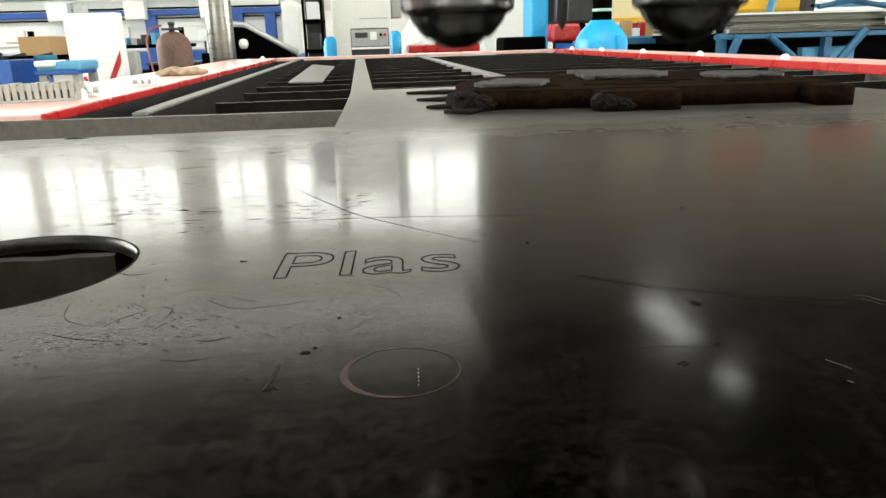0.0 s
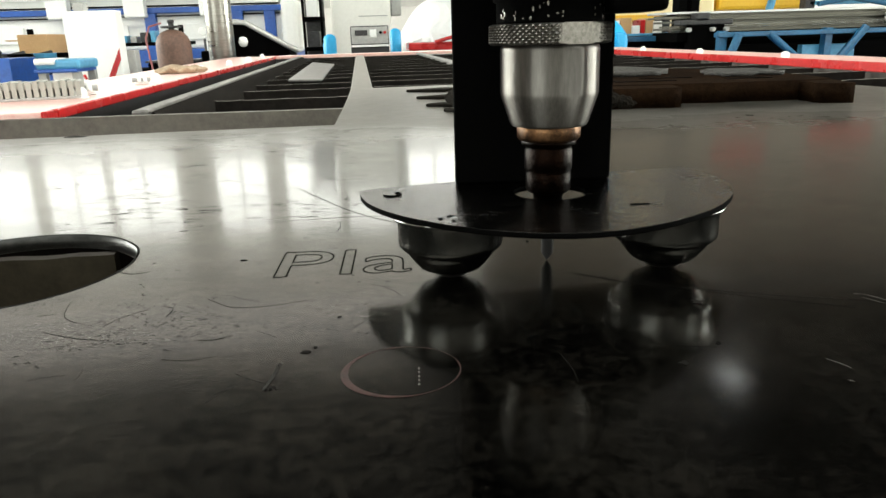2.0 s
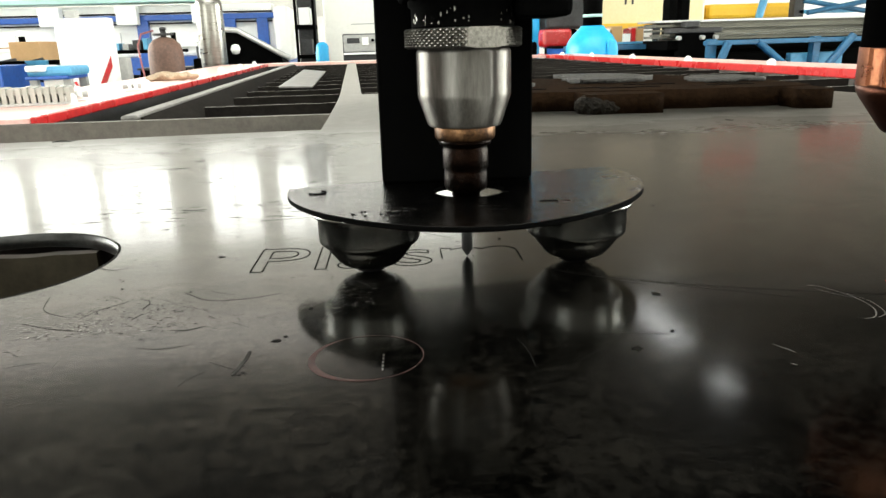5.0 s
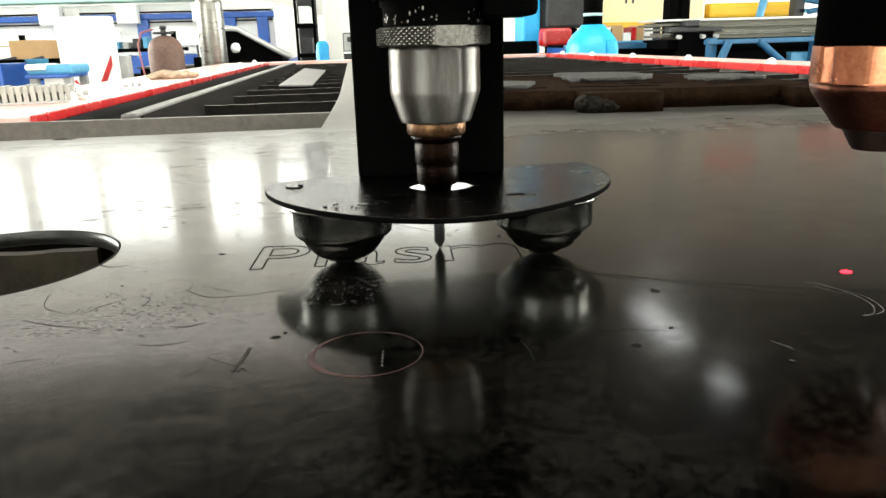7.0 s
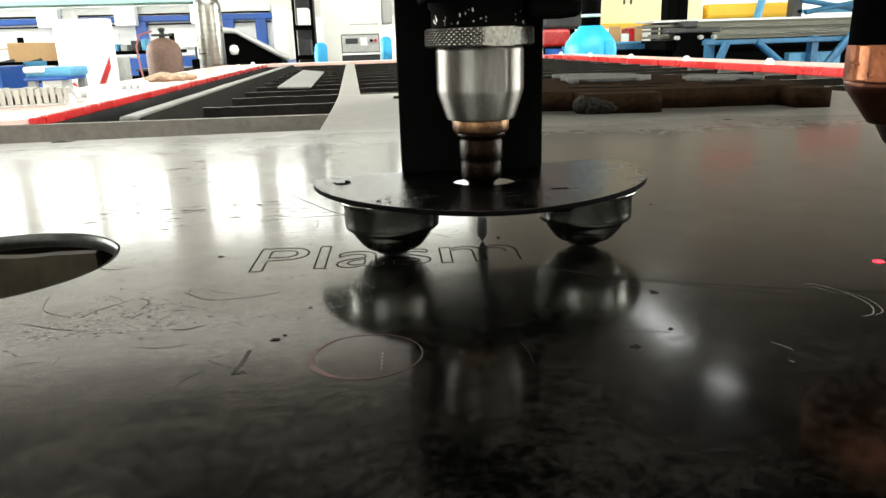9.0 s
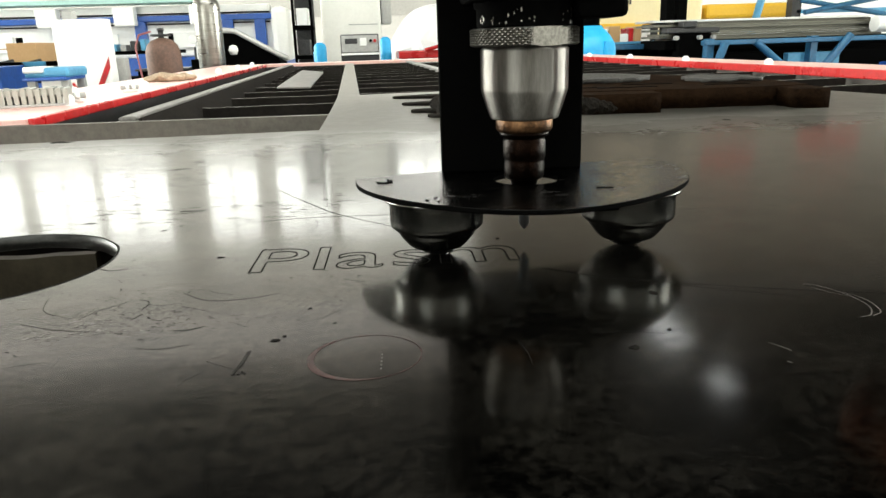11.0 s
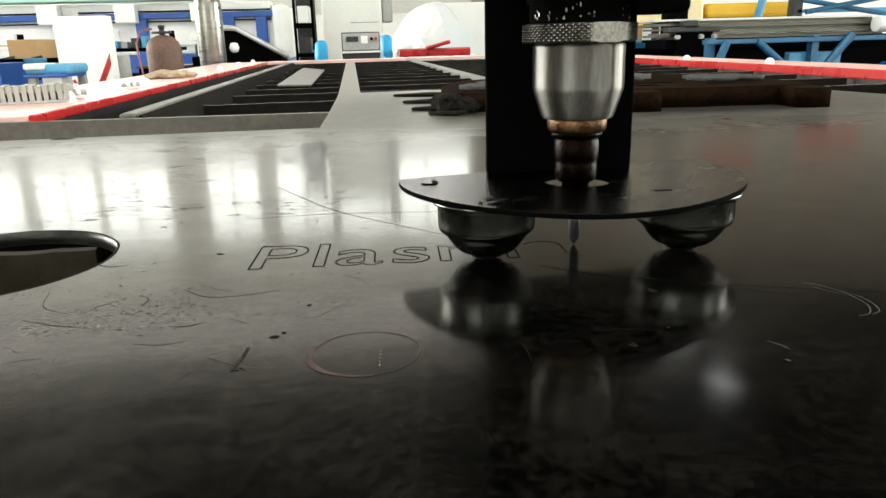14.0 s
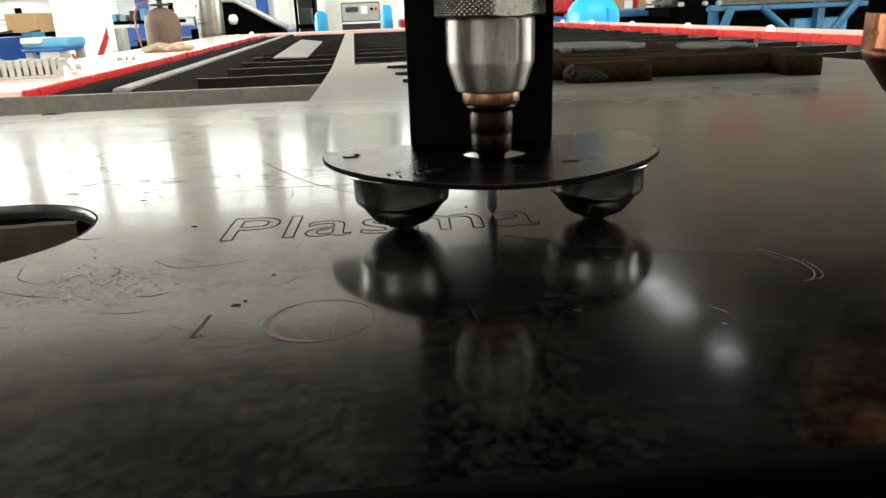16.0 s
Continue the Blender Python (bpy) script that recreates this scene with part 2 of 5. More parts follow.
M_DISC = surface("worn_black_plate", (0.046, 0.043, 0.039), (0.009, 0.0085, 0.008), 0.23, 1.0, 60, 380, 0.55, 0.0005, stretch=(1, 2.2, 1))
M_COPPER = surface("copper", (0.46, 0.19, 0.10), (0.28, 0.10, 0.055), 0.3, 1.0, 120, 700, 0.1, 0.0002)
M_COPPERDK = surface("heated_copper", (0.14, 0.05, 0.03), (0.07, 0.026, 0.018), 0.38, 1.0, 120, 700, 0.1, 0.0002)
M_NOZZLE = surface("nozzle", (0.05, 0.03, 0.025), (0.02, 0.015, 0.012), 0.4, 0.8, 120, 700, 0.1, 0.0002)
M_SCRIBE = surface("scribed_line", (0.010, 0.009, 0.008), (0.004, 0.004, 0.004), 0.85, 0.0, 200, 900, 0.2, 0.0001, ior=1.12)
M_SCRATCH = surface("bright_scratch", (0.24, 0.225, 0.21), (0.09, 0.085, 0.08), 0.45, 0.9, 200, 900, 0.2, 0.0001)
M_HAIR = surface("worn_hairline", (0.030, 0.028, 0.025), (0.012, 0.011, 0.010), 0.5, 0.5, 200, 900, 0.2, 0.0001)
M_SMUDGE = surface("grease_smear", (0.022, 0.020, 0.018), (0.008, 0.007, 0.007), 0.7, 0.0, 300, 1500, 0.3, 0.0001, ior=1.2)
M_CHALK = surface("ring_stain", (0.048, 0.023, 0.021), (0.010, 0.006, 0.006), 0.5, 0.0, 150, 900, 0.1, 0.0001, ior=1.3)
M_BROWNWALL = surface("burnt_side", (0.06, 0.05, 0.042), (0.03, 0.026, 0.023), 0.8, 0.0, 5, 60, 0.3, 0.001)
M_FLOOR = surface("shop_floor", (0.34, 0.34, 0.33), (0.24, 0.24, 0.235), 0.5, 0.0, 1.5, 30, 0.1, 0.002)
M_WALL = surface("wall_paint", (0.50, 0.48, 0.45), (0.40, 0.385, 0.36), 0.7, 0.0, 0.8, 20, 0.05, 0.002)
M_WALLUP = surface("wall_white", (0.66, 0.64, 0.60), (0.58, 0.56, 0.53), 0.7, 0.0, 0.8, 20, 0.05, 0.002)
M_WALLDK = surface("brown_cladding", (0.29, 0.25, 0.205), (0.18, 0.155, 0.125), 0.7, 0.0, 0.8, 6, 0.1, 0.002)
M_CEIL = surface("roof_sheet", (0.020, 0.019, 0.018), (0.013, 0.0125, 0.012), 0.6, 0.0, 0.6, 10, 0.1, 0.002)
M_DAY = glow("daylight_sky", (0.985, 1.0, 0.93), 7.0)
M_ROOF = glow("roof_light", (0.98, 1.0, 0.99), 6.5)
M_DIMGLOW = glow("dim_roof_glow", (1.0, 0.90, 0.78), 0.24)
M_ROOFGLOW = glow("roof_glow", (1.0, 0.95, 0.86), 2.5)
# weaker band, added so that the roof glow fades towards the front
M_ROOFFADE = glow("roof_glow_fade", (1.0, 0.93, 0.82), 0.85)
M_LASER = glow("laser_red", (1.0, 0.03, 0.05), 4.0)


# ---------------------------------------------------------------- mesh helpers
def part(name, bm, material, parent=None, label=""):
    me = bpy.data.meshes.new(name)
    bm.to_mesh(me)
    bm.free()
    me.materials.append(material)
    ob = new(name, me)
    if parent is not None:
        ob.parent = parent
    if label:
        ob["label"] = label
    return ob


def thing(name, label, category, m=None, group="", kind=""):
    ob = new(name)
    ob.empty_display_size = 0.05
    if m is not None:
        ob.matrix_basis = m
    return tagged(ob, label, category, group, kind)


def box(x0, x1, y0, y1, z0, z1, bevel=0.0, bm=None):
    own = bm is None
    bm = bmesh.new() if own else bm
    r = bmesh.ops.create_cube(bm, size=1.0, matrix=Matrix.LocRotScale(((x0 + x1) / 2, (y0 + y1) / 2, (z0 + z1) / 2), None, (x1 - x0, y1 - y0, z1 - z0)))
    if bevel:
        es = list({e for v in r["verts"] for e in v.link_edges})
        bmesh.ops.bevel(bm, geom=es, offset=bevel, segments=2, profile=0.5, affect='EDGES')
    return bm


def lathe(profile, seg=48, cx=0.0, cy=0.0, bm=None, smooth=True):
    """Turn (radius, z) pairs round an upright axis."""
    bm = bmesh.new() if bm is None else bm
    rings = []
    for r, z in profile:
        if r < 1e-6:
            rings.append([bm.verts.new((cx, cy, z))])
        else:
            rings.append([bm.verts.new((cx + r * math.cos(2 * math.pi * i / seg), cy + r * math.sin(2 * math.pi * i / seg), z)) for i in range(seg)])
    for a, b in zip(rings, rings[1:]):
        for i in range(seg):
            j = (i + 1) % seg
            if len(a) == 1 and len(b) == 1:
                continue
            if len(a) == 1:
                f = bm.faces.new((a[0], b[j], b[i]))
            elif len(b) == 1:
                f = bm.faces.new((a[i], a[j], b[0]))
            else:
                f = bm.faces.new((a[i], a[j], b[j], b[i]))
            f.smooth = smooth
    bmesh.ops.recalc_face_normals(bm, faces=bm.faces)
    return bm


def rod(p, q, r, seg=12, bm=None):
    bm = bmesh.new() if bm is None else bm
    p, q = Vector(p), Vector(q)
    d = q - p
    m = Matrix.Translation((p + q) / 2) @ d.to_track_quat('Z', 'Y').to_matrix().to_4x4()
    bmesh.ops.create_cone(bm, cap_ends=True, segments=seg, radius1=r, radius2=r, depth=d.length, matrix=m)
    return bm


def tube(points, r, seg=8, bm=None):
    """A bent round bar along points."""
    bm = bmesh.new() if bm is None else bm
    pts = [Vector(p) for p in points]
    rings = []
    for i, p in enumerate(pts):
        d = (pts[min(i + 1, len(pts) - 1)] - pts[max(i - 1, 0)]).normalized()
        q = d.to_track_quat('Z', 'Y')
        rings.append([bm.verts.new(p + q @ Vector((r * math.cos(2 * math.pi * k / seg), r * math.sin(2 * math.pi * k / seg), 0))) for k in range(seg)])
    for a, b in zip(rings, rings[1:]):
        for k in range(seg):
            f = bm.faces.new((a[k], a[(k + 1) % seg], b[(k + 1) % seg], b[k]))
            f.smooth = True
    bm.faces.new(rings[0][::-1])
    bm.faces.new(rings[-1])
    bmesh.ops.recalc_face_normals(bm, faces=bm.faces)
    return bm


def ribbon(points, half, z, bm=None, closed=False, taper=True):
    """A thin groove or scratch along points on a flat face: a low ridge 0.05 mm high."""
    bm = bmesh.new() if bm is None else bm
    pts = [Vector((p[0], p[1], 0)) for p in points]
    n = len(pts)
    rows = []
    for i, p in enumerate(pts):
        a = pts[(i - 1) % n] if closed else pts[max(i - 1, 0)]
        b = pts[(i + 1) % n] if closed else pts[min(i + 1, n - 1)]
        d = (b - a)
        if d.length < 1e-9:
            d = Vector((1, 0, 0))
        d.normalize()
        s = Vector((-d.y, d.x, 0))
        h = half * (1 if closed or not taper else 0.35 + 0.65 * math.sin(math.pi * (i + 0.5) / n))
        rows.append((bm.verts.new(p + s * h + Vector((0, 0, z))), bm.verts.new(p + Vector((0, 0, z + 0.00005))), bm.verts.new(p - s * h + Vector((0, 0, z)))))
    pairs = list(zip(rows, rows[1:])) + ([(rows[-1], rows[0])] if closed else [])
    for a, b in pairs:
        bm.faces.new((a[0], b[0], b[1], a[1]))
        bm.faces.new((a[1], b[1], b[2], a[2]))
    bmesh.ops.recalc_face_normals(bm, faces=bm.faces)
    return bm


def smooth_line(ctrl, steps=8):
    """Catmull-Rom through a few control points."""
    c = [Vector((p[0], p[1], 0)) for p in ctrl]
    c = [c[0] * 2 - c[1]] + c + [c[-1] * 2 - c[-2]]
    out = []
    for i in range(1, len(c) - 2):
        for k in range(steps):
            t = k / steps
            p0, p1, p2, p3 = c[i - 1:i + 3]
            out.append(0.5 * ((2 * p1) + (p2 - p0) * t + (2 * p0 - 5 * p1 + 4 * p2 - p3) * t * t + (3 * p1 - p0 - 3 * p2 + p3) * t ** 3))
    out.append(c[-2])
    return out


def flat_outline(loops, z0, z1, bevel=0.0):
    """A flat plate with holes: closed outlines filled and given thickness. Returns a bmesh."""
    cu = bpy.data.curves.new("outline", 'CURVE')
    cu.dimensions, cu.fill_mode = '2D', 'BOTH'
    cu.extrude = (z1 - z0) / 2 - bevel
    cu.bevel_depth = bevel
    cu.bevel_resolution = 1
    for lp in loops:
        s = cu.splines.new('POLY')
        s.points.add(len(lp) - 1)
        for q, p in zip(s.points, lp):
            q.co = (p[0], p[1], 0, 1)
        s.use_cyclic_u = True
    ob = bpy.data.objects.new("outline", cu)
    scene.collection.objects.link(ob)
    dg = bpy.context.evaluated_depsgraph_get()
    me = bpy.data.meshes.new_from_object(ob.evaluated_get(dg))
    bpy.data.objects.remove(ob)
    bm = bmesh.new()
    bm.from_mesh(me)
    bpy.data.meshes.remove(me)
    bmesh.ops.translate(bm, verts=bm.verts, vec=(0, 0, (z0 + z1) / 2))
    bmesh.ops.remove_doubles(bm, verts=bm.verts, dist=1e-6)
    bmesh.ops.recalc_face_normals(bm, faces=bm.faces)
    return bm


def circle(cx, cy, r, n=64, wob=0.0):
    return [(cx + (r + wob * noise.noise((3 * math.cos(2 * math.pi * i / n), 3 * math.sin(2 * math.pi * i / n), cx))) * math.cos(2 * math.pi * i / n),
             cy + (r + wob * noise.noise((3 * math.cos(2 * math.pi * i / n), 3 * math.sin(2 * math.pi * i / n), cx))) * math.sin(2 * math.pi * i / n)) for i in range(n)]


# ---------------------------------------------------------------- the hall
ZF = -0.80          # shop floor below the sheet's top face
tagged(part("floor", box(-11.2, 20.2, -6.2, 18.2, ZF - 0.2, ZF), M_FLOOR), "grey painted concrete workshop floor", "floor", kind="structure")
# the gap in the roof is left for the added fill lamp
_roof = box(-11.2, 20.2, -6.2, -4.7, 6.5, 6.7)
for _b in ((-11.2, 20.2, 1.1, 18.2), (-11.2, -5.1, -4.7, 1.1), (6.1, 20.2, -4.7, 1.1)):
    box(*_b, 6.5, 6.7, bm=_roof)
tagged(part("ceiling", _roof, M_CEIL), "dark corrugated roof of the workshop", "ceiling", kind="structure")


def wall_with_openings(name, label, material, axis, at, a0, a1, openings, thick=0.2):
    """Wall of boxes round its openings (a0, a1, z0, z1); axis 'y': along x at y = at."""
    bm = bmesh.new()

    def blk(u0, u1, z0, z1):
        if u1 - u0 > 1e-3 and z1 - z0 > 1e-3:
            if axis == 'y':
                box(u0, u1, at, at + thick, z0, z1, bm=bm)
            else:
                box(at, at + thick, u0, u1, z0, z1, bm=bm)
    u = a0
    for o0, o1, z0, z1 in sorted(openings):
        blk(u, o0, ZF, 6.5)
        blk(o0, o1, ZF, z0)
        blk(o0, o1, z1, 6.5)
        u = o1
    blk(u, a1, ZF, 6.5)
    return tagged(part(name, bm, material), label, "wall", kind="structure")


FAR_WIN = [(-10.2, -8.15, 2.86, 4.6), (-7.85, -6.41, 2.86, 4.6), (-6.26, -4.68, 2.86, 4.6), (-3.74, -2.5, 2.86, 4.6), (-2.02, -0.7, 2.86, 4.6), (-0.48, 2.9, 2.86, 4.75)]
wall_with_openings("wall_north", "white painted far wall with a band of high windows", M_WALLUP, 'y', 18.0, -11.0, 3.0, FAR_WIN)
tagged(part("wall_panel", box(-11.0, 3.0, 17.94, 17.997, 0.75, 2.78), M_WALL), "grey painted panel band below the far windows", "wall panel", kind="structure")
wall_with_openings("wall_north_dark", "dark brown clad end of the far wall", M_WALLDK, 'y', 18.0, 3.0, 20.0, [])
wall_with_openings("wall_west", "white painted side wall with a long window band", M_WALL, 'x', -11.2, -6.0, 18.0, [(2.5, 14.5, 0.7, 3.6)])
wall_with_openings("wall_east", "brown clad side wall with a long window band", M_WALLDK, 'x', 20.0, -6.0, 18.0, [(-1.0, 10.0, 0.7, 4.6)])
# the two rear openings are added for the fill lamps
wall_with_openings("wall_south", "plain painted rear wall of the workshop", M_WALLUP, 'y', -6.2, -11.0, 20.0, [(-8.0, -3.0, -0.7, 1.7), (5.5, 10.5, -0.7, 1.7)])
tagged(part("backdrop", box(-12.5, 3.5, 19.0, 19.1, 1.5, 6.0), M_DAY), "bright overcast sky outside the windows", "sky", kind="structure")
for i, (a0, a1, z0, z1) in enumerate(FAR_WIN):
    w = thing("window_%d" % (i + 1), "tall white-framed factory window in the far wall", "window", kind="structure")
    bm = box(a0, a1, 17.98, 18.06, z0 - 0.06, z0)
    box(a0, a1, 17.98, 18.06, z1, z1 + 0.06, bm=bm)
    part("window_frame", bm, M_WHITE, w)
    n = max(2, round((a1 - a0) / 1.2))
    for k in range(1, n):
        x = a0 + (a1 - a0) * k / n
        part("mullion", box(x - 0.03, x + 0.03, 18.02, 18.08, z0, z1), M_WHITE, w)
    part("transom", box(a0, a1, 18.03, 18.07, (z0 + z1) / 2 - 0.03, (z0 + z1) / 2 + 0.03), M_WHITE, w)
# sheets added to glow for lit far roof bays, dimmer over the clad side
for x0, x1, y0, y1, mat in ((-10.9, 2.4, 14.9, 17.9, M_ROOFGLOW), (-10.9, 2.4, 13.3, 14.8, M_ROOFFADE), (2.6, 19.8, 16.0, 17.9, M_DIMGLOW)):
    s = thing("roof_sheet", "added glowing sheet standing for the lit far roof bay", "skylight", pose(0, 0, 6.47), "translucent roof sheets", "structure")
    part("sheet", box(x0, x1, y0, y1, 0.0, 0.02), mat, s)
# small roof lights
for x, y, hx, hy in ((6.85, 14.8, 0.36, 1.25), (6.80, 11.7, 0.24, 0.38)):
    s = thing("skylight", "small square roof light in the dark roof", "skylight", pose(x, y, 6.47), "roof lights", "structure")
    part("diffuser", box(-hx, hx, -hy, hy, -0.03, -0.01), M_ROOF, s)
    part("frame", box(-hx - 0.05, hx + 0.05, -hy - 0.05, hy + 0.05, -0.008, -0.002), M_WHITE, s)


# ---------------------------------------------------------------- the cutting table
def cutting_table():
    t = thing("cutting_table", "red steel cutting table with a burnt slat bed", "cutting table")
    part("side_rail", box(-0.62, -0.392, 0.928, 3.66, -0.012, 0.0, 0.002), M_PINK, t, "dusty red painted side flange, glare in its colour")
    part("side_rail", box(-0.62, -0.392, -0.05, 0.80, -0.024, 0.0, 0.002), M_PINK, t, "dusty red painted side flange, glare in its colour")
    part("rail_lip", box(-0.392, -0.385, 0.928, 3.66, -0.012, 0.001, 0.002), M_RED, t, "glossy red edge strip")
    part("side_rail", box(0.962, 1.16, -0.05, 3.66, -0.012, 0.0, 0.002), M_PINK, t, "dusty red painted side flange, glare in its colour")
    part("rail_lip", box(0.955, 0.962, -0.05, 3.66, -0.014, 0.004, 0.002), M_RED, t, "glossy red edge strip")
    part("end_rail", box(-0.385, 0.955, 3.5, 3.66, -0.012, 0.001, 0.002), M_PINK, t, "dusty red end flange, glare in its colour")
    part("side_wall", box(-0.398, -0.388, 0.93, 3.5, -0.55, -0.0122), M_DARK, t)
    part("side_wall", box(0.957, 0.967, -0.05, 3.5, -0.55, -0.012), M_BROWNWALL, t)
    part("end_wall", box(-0.39, 0.957, 3.49, 3.5, -0.55, -0.014), M_DARK, t)
    part("front_wall", box(-0.39, 0.957, -0.05, -0.04, -0.55, -0.014), M_DARK, t)
    part("tray", box(-0.40, 0.97, -0.05, 3.5, -0.57, -0.55), M_DARK, t)
    part("bearer", box(-0.286, -0.264, 0.93, 3.48, -0.03, -0.002, 0.003), M_BEAM, t, "worn grey longitudinal bearer")
    bm = bmesh.new()
    prof = [(-0.262, -0.006), (-0.259, -0.004), (-0.196, -0.088), (-0.199, -0.092)]
    a = [bm.verts.new((x, 0.93, z)) for x, z in prof]
    b = [bm.verts.new((x, 3.47, z)) for x, z in prof]
    bm.faces.new(a)
    bm.faces.new(b[::-1])
    for i in range(4):
        bm.faces.new((a[i], b[i], b[(i + 1) % 4], a[(i + 1) % 4]))
    bmesh.ops.recalc_face_normals(bm, faces=bm.faces)
    part("slope_plate", bm, M_PITSHADE, t, "dark sloping plate inside the bearer")
    bar = part("cross_bar", box(-0.52, 0.330, -0.006, 0.006, -0.09, -0.0065, 0.0003), M_BAR, t, "grey-brown cross bar running under the sheet")
    bar.matrix_basis = pose(-0.215, 0.909, 0, 0, 0, -4.3)
    part("bearer", box(0.272, 0.300, 1.17, 3.48, -0.10, -0.003, 0.003), M_BEAM, t, "worn grey longitudinal bearer")
    for x in (-0.5, 1.05):
        for y in (0.1, 1.8, 3.5):
            part("leg", box(x - 0.05, x + 0.05, y - 0.05, y + 0.05, ZF, -0.012), M_RED, t)
    for y in (0.12, 0.30, 0.47, 0.645, 1.09, 1.27, 1.43, 1.60, 1.77, 1.94, 2.11, 2.28, 2.45, 2.62, 2.79, 2.96, 3.13, 3.30):
        n = 40
        left = -0.262 if y < 0.9 else -0.214 if y < 1.2 else -0.20
        for x0, x1 in ((left, -0.107 if y == 0.30 else 0.272), (0.300, 0.945)):
            bm = bmesh.new()
            top = []
            for i in range(n + 1):
                x = x0 + (x1 - x0) * i / n
                z = (-0.0065 if x1 < 0.5 else -0.012) - 0.0015 * abs(noise.noise((x * 40, y * 7, 0))) - 0.001 * abs(noise.noise((x * 9, y, 3)))
                dy = 0.004 * noise.noise((x * 3, y * 5, 1))
                top.append([bm.verts.new((x, y + dy + sd * 0.003, zz)) for sd in (-1, 1) for zz in (z, -0.12)])
            for a, b in zip(top, top[1:]):
                bm.faces.new((a[0], b[0], b[1], a[1]))
                bm.faces.new((a[2], a[3], b[3], b[2]))
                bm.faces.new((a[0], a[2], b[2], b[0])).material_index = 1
            bm.faces.new((top[0][0], top[0][1], top[0][3], top[0][2]))
            bm.faces.new((top[-1][0], top[-1][2], top[-1][3], top[-1][1]))
            bmesh.ops.recalc_face_normals(bm, faces=bm.faces)
            # shaded colour on the sides, lit colour on top; front slat black as shade
            part("slat", bm, M_BROWNSLAT if y == 0.30 else M_BLACK if y == 0.12 else M_PITSHADE, t).data.materials.append(M_BROWNWALL if y == 0.30 else M_PITSHADE if y < 0.4 else M_SLATTOP)
    for x, ys in ((0.985, (1.18, 1.60, 2.03, 2.46, 2.90, 3.32)), (-0.43, (1.17, 1.60, 2.05, 2.50, 2.93, 3.36))):
        for y in ys:
            part("bolt_cap", lathe([(0.0, 0.017), (0.005, 0.016), (0.009, 0.012), (0.010, 0.007), (0.009, 0.002), (0.012, 0.0015), (0.012, 0.0)], 16, x, y), M_WHITE, t, "white rounded bolt cap")
    return t


cutting_table()


# ---------------------------------------------------------------- the sheet being marked
def steel_sheet():
    hole = circle(-0.1350, 0.262, 0.0465, 72, 0.0003)
    outline = [(-0.372, 0.097), (0.935, 0.051), (0.935, 0.70), (0.64, 0.77), (0.615, 0.94), (0.58, 1.16), (0.30, 1.155), (0.0195, 1.138), (0.0185, 1.16), (0.0225, 3.2), (-0.0125, 3.2), (-0.0155, 1.14), (-0.0171, 1.02), (-0.0222, 0.80), (-0.0262, 0.667), (-0.372, 0.666)]
    bm = flat_outline([outline, hole], -0.006, 0.0)
    s = thing("steel_sheet", "dark glossy mill-scale steel sheet with a round cut-out", "steel sheet")
    sheet = part("sheet", bm, M_PLATE, s)
    sheet.data.materials.append(M_CUT)
    sheet.data.materials.append(M_BLACK)
    # outer edges go black for the shade they lie in; cut-out edge keeps steel
    for f in sheet.data.polygons:
        if abs(f.normal.z) < 0.5:
            f.material_index = 1 if math.hypot(f.center.x + 0.1350, f.center.y - 0.262) < 0.06 else 2
    part("cut_burr", ribbon(circle(-0.1350, 0.262, 0.0470, 96, 0.0004), 0.0005, 0.00006, closed=True), M_SCRIBE, s, "thin burnt rim round the cut-out")
    part("cut_burr", ribbon(circle(-0.1350, 0.262, 0.0466, 96, 0.0003), 0.00018, -0.0058, closed=True), M_SCRATCH, s, "bright lower edge of the cut")
    return s


SHEET = steel_sheet()
Z0 = 0.00008


# ---------------------------------------------------------------- the engraving head
TURN = -3.4         # the machine's x axis, degrees from the world's


def ball_caster(parent, x):
    """Pressed cup with a flange and a steel ball that rolls on the sheet."""
    cup = part("ball_caster", lathe([(0.0, 0.0222), (0.0188, 0.0222), (0.0191, 0.0216), (0.0188, 0.0209), (0.0176, 0.0205), (0.0172, 0.0198), (0.0172, 0.0128), (0.0170, 0.0116), (0.0162, 0.0107),
                                     (0.0150, 0.0101), (0.0143, 0.0094), (0.0141, 0.0086), (0.0136, 0.0078), (0.0126, 0.0066), (0.0114, 0.0050), (0.0100, 0.0037), (0.0092, 0.0033), (0.0088, 0.0036), (0.0080, 0.0050), (0.0, 0.0060)], 64, x, 0.0), M_CUP, parent, "dull pressed-steel caster cup")
    prof = [(0.0125 * math.sin(a), 0.0125 - 0.0125 * math.cos(a)) for a in [math.pi * i / 20 for i in range(21)]]
    prof = prof[:11] + [(0.0, 0.0125)]
    prof[0] = (0.0, 0.0)
    part("ball", lathe(prof, 40, x, 0.0), M_BALL, cup, "dark steel ball")
    return cup


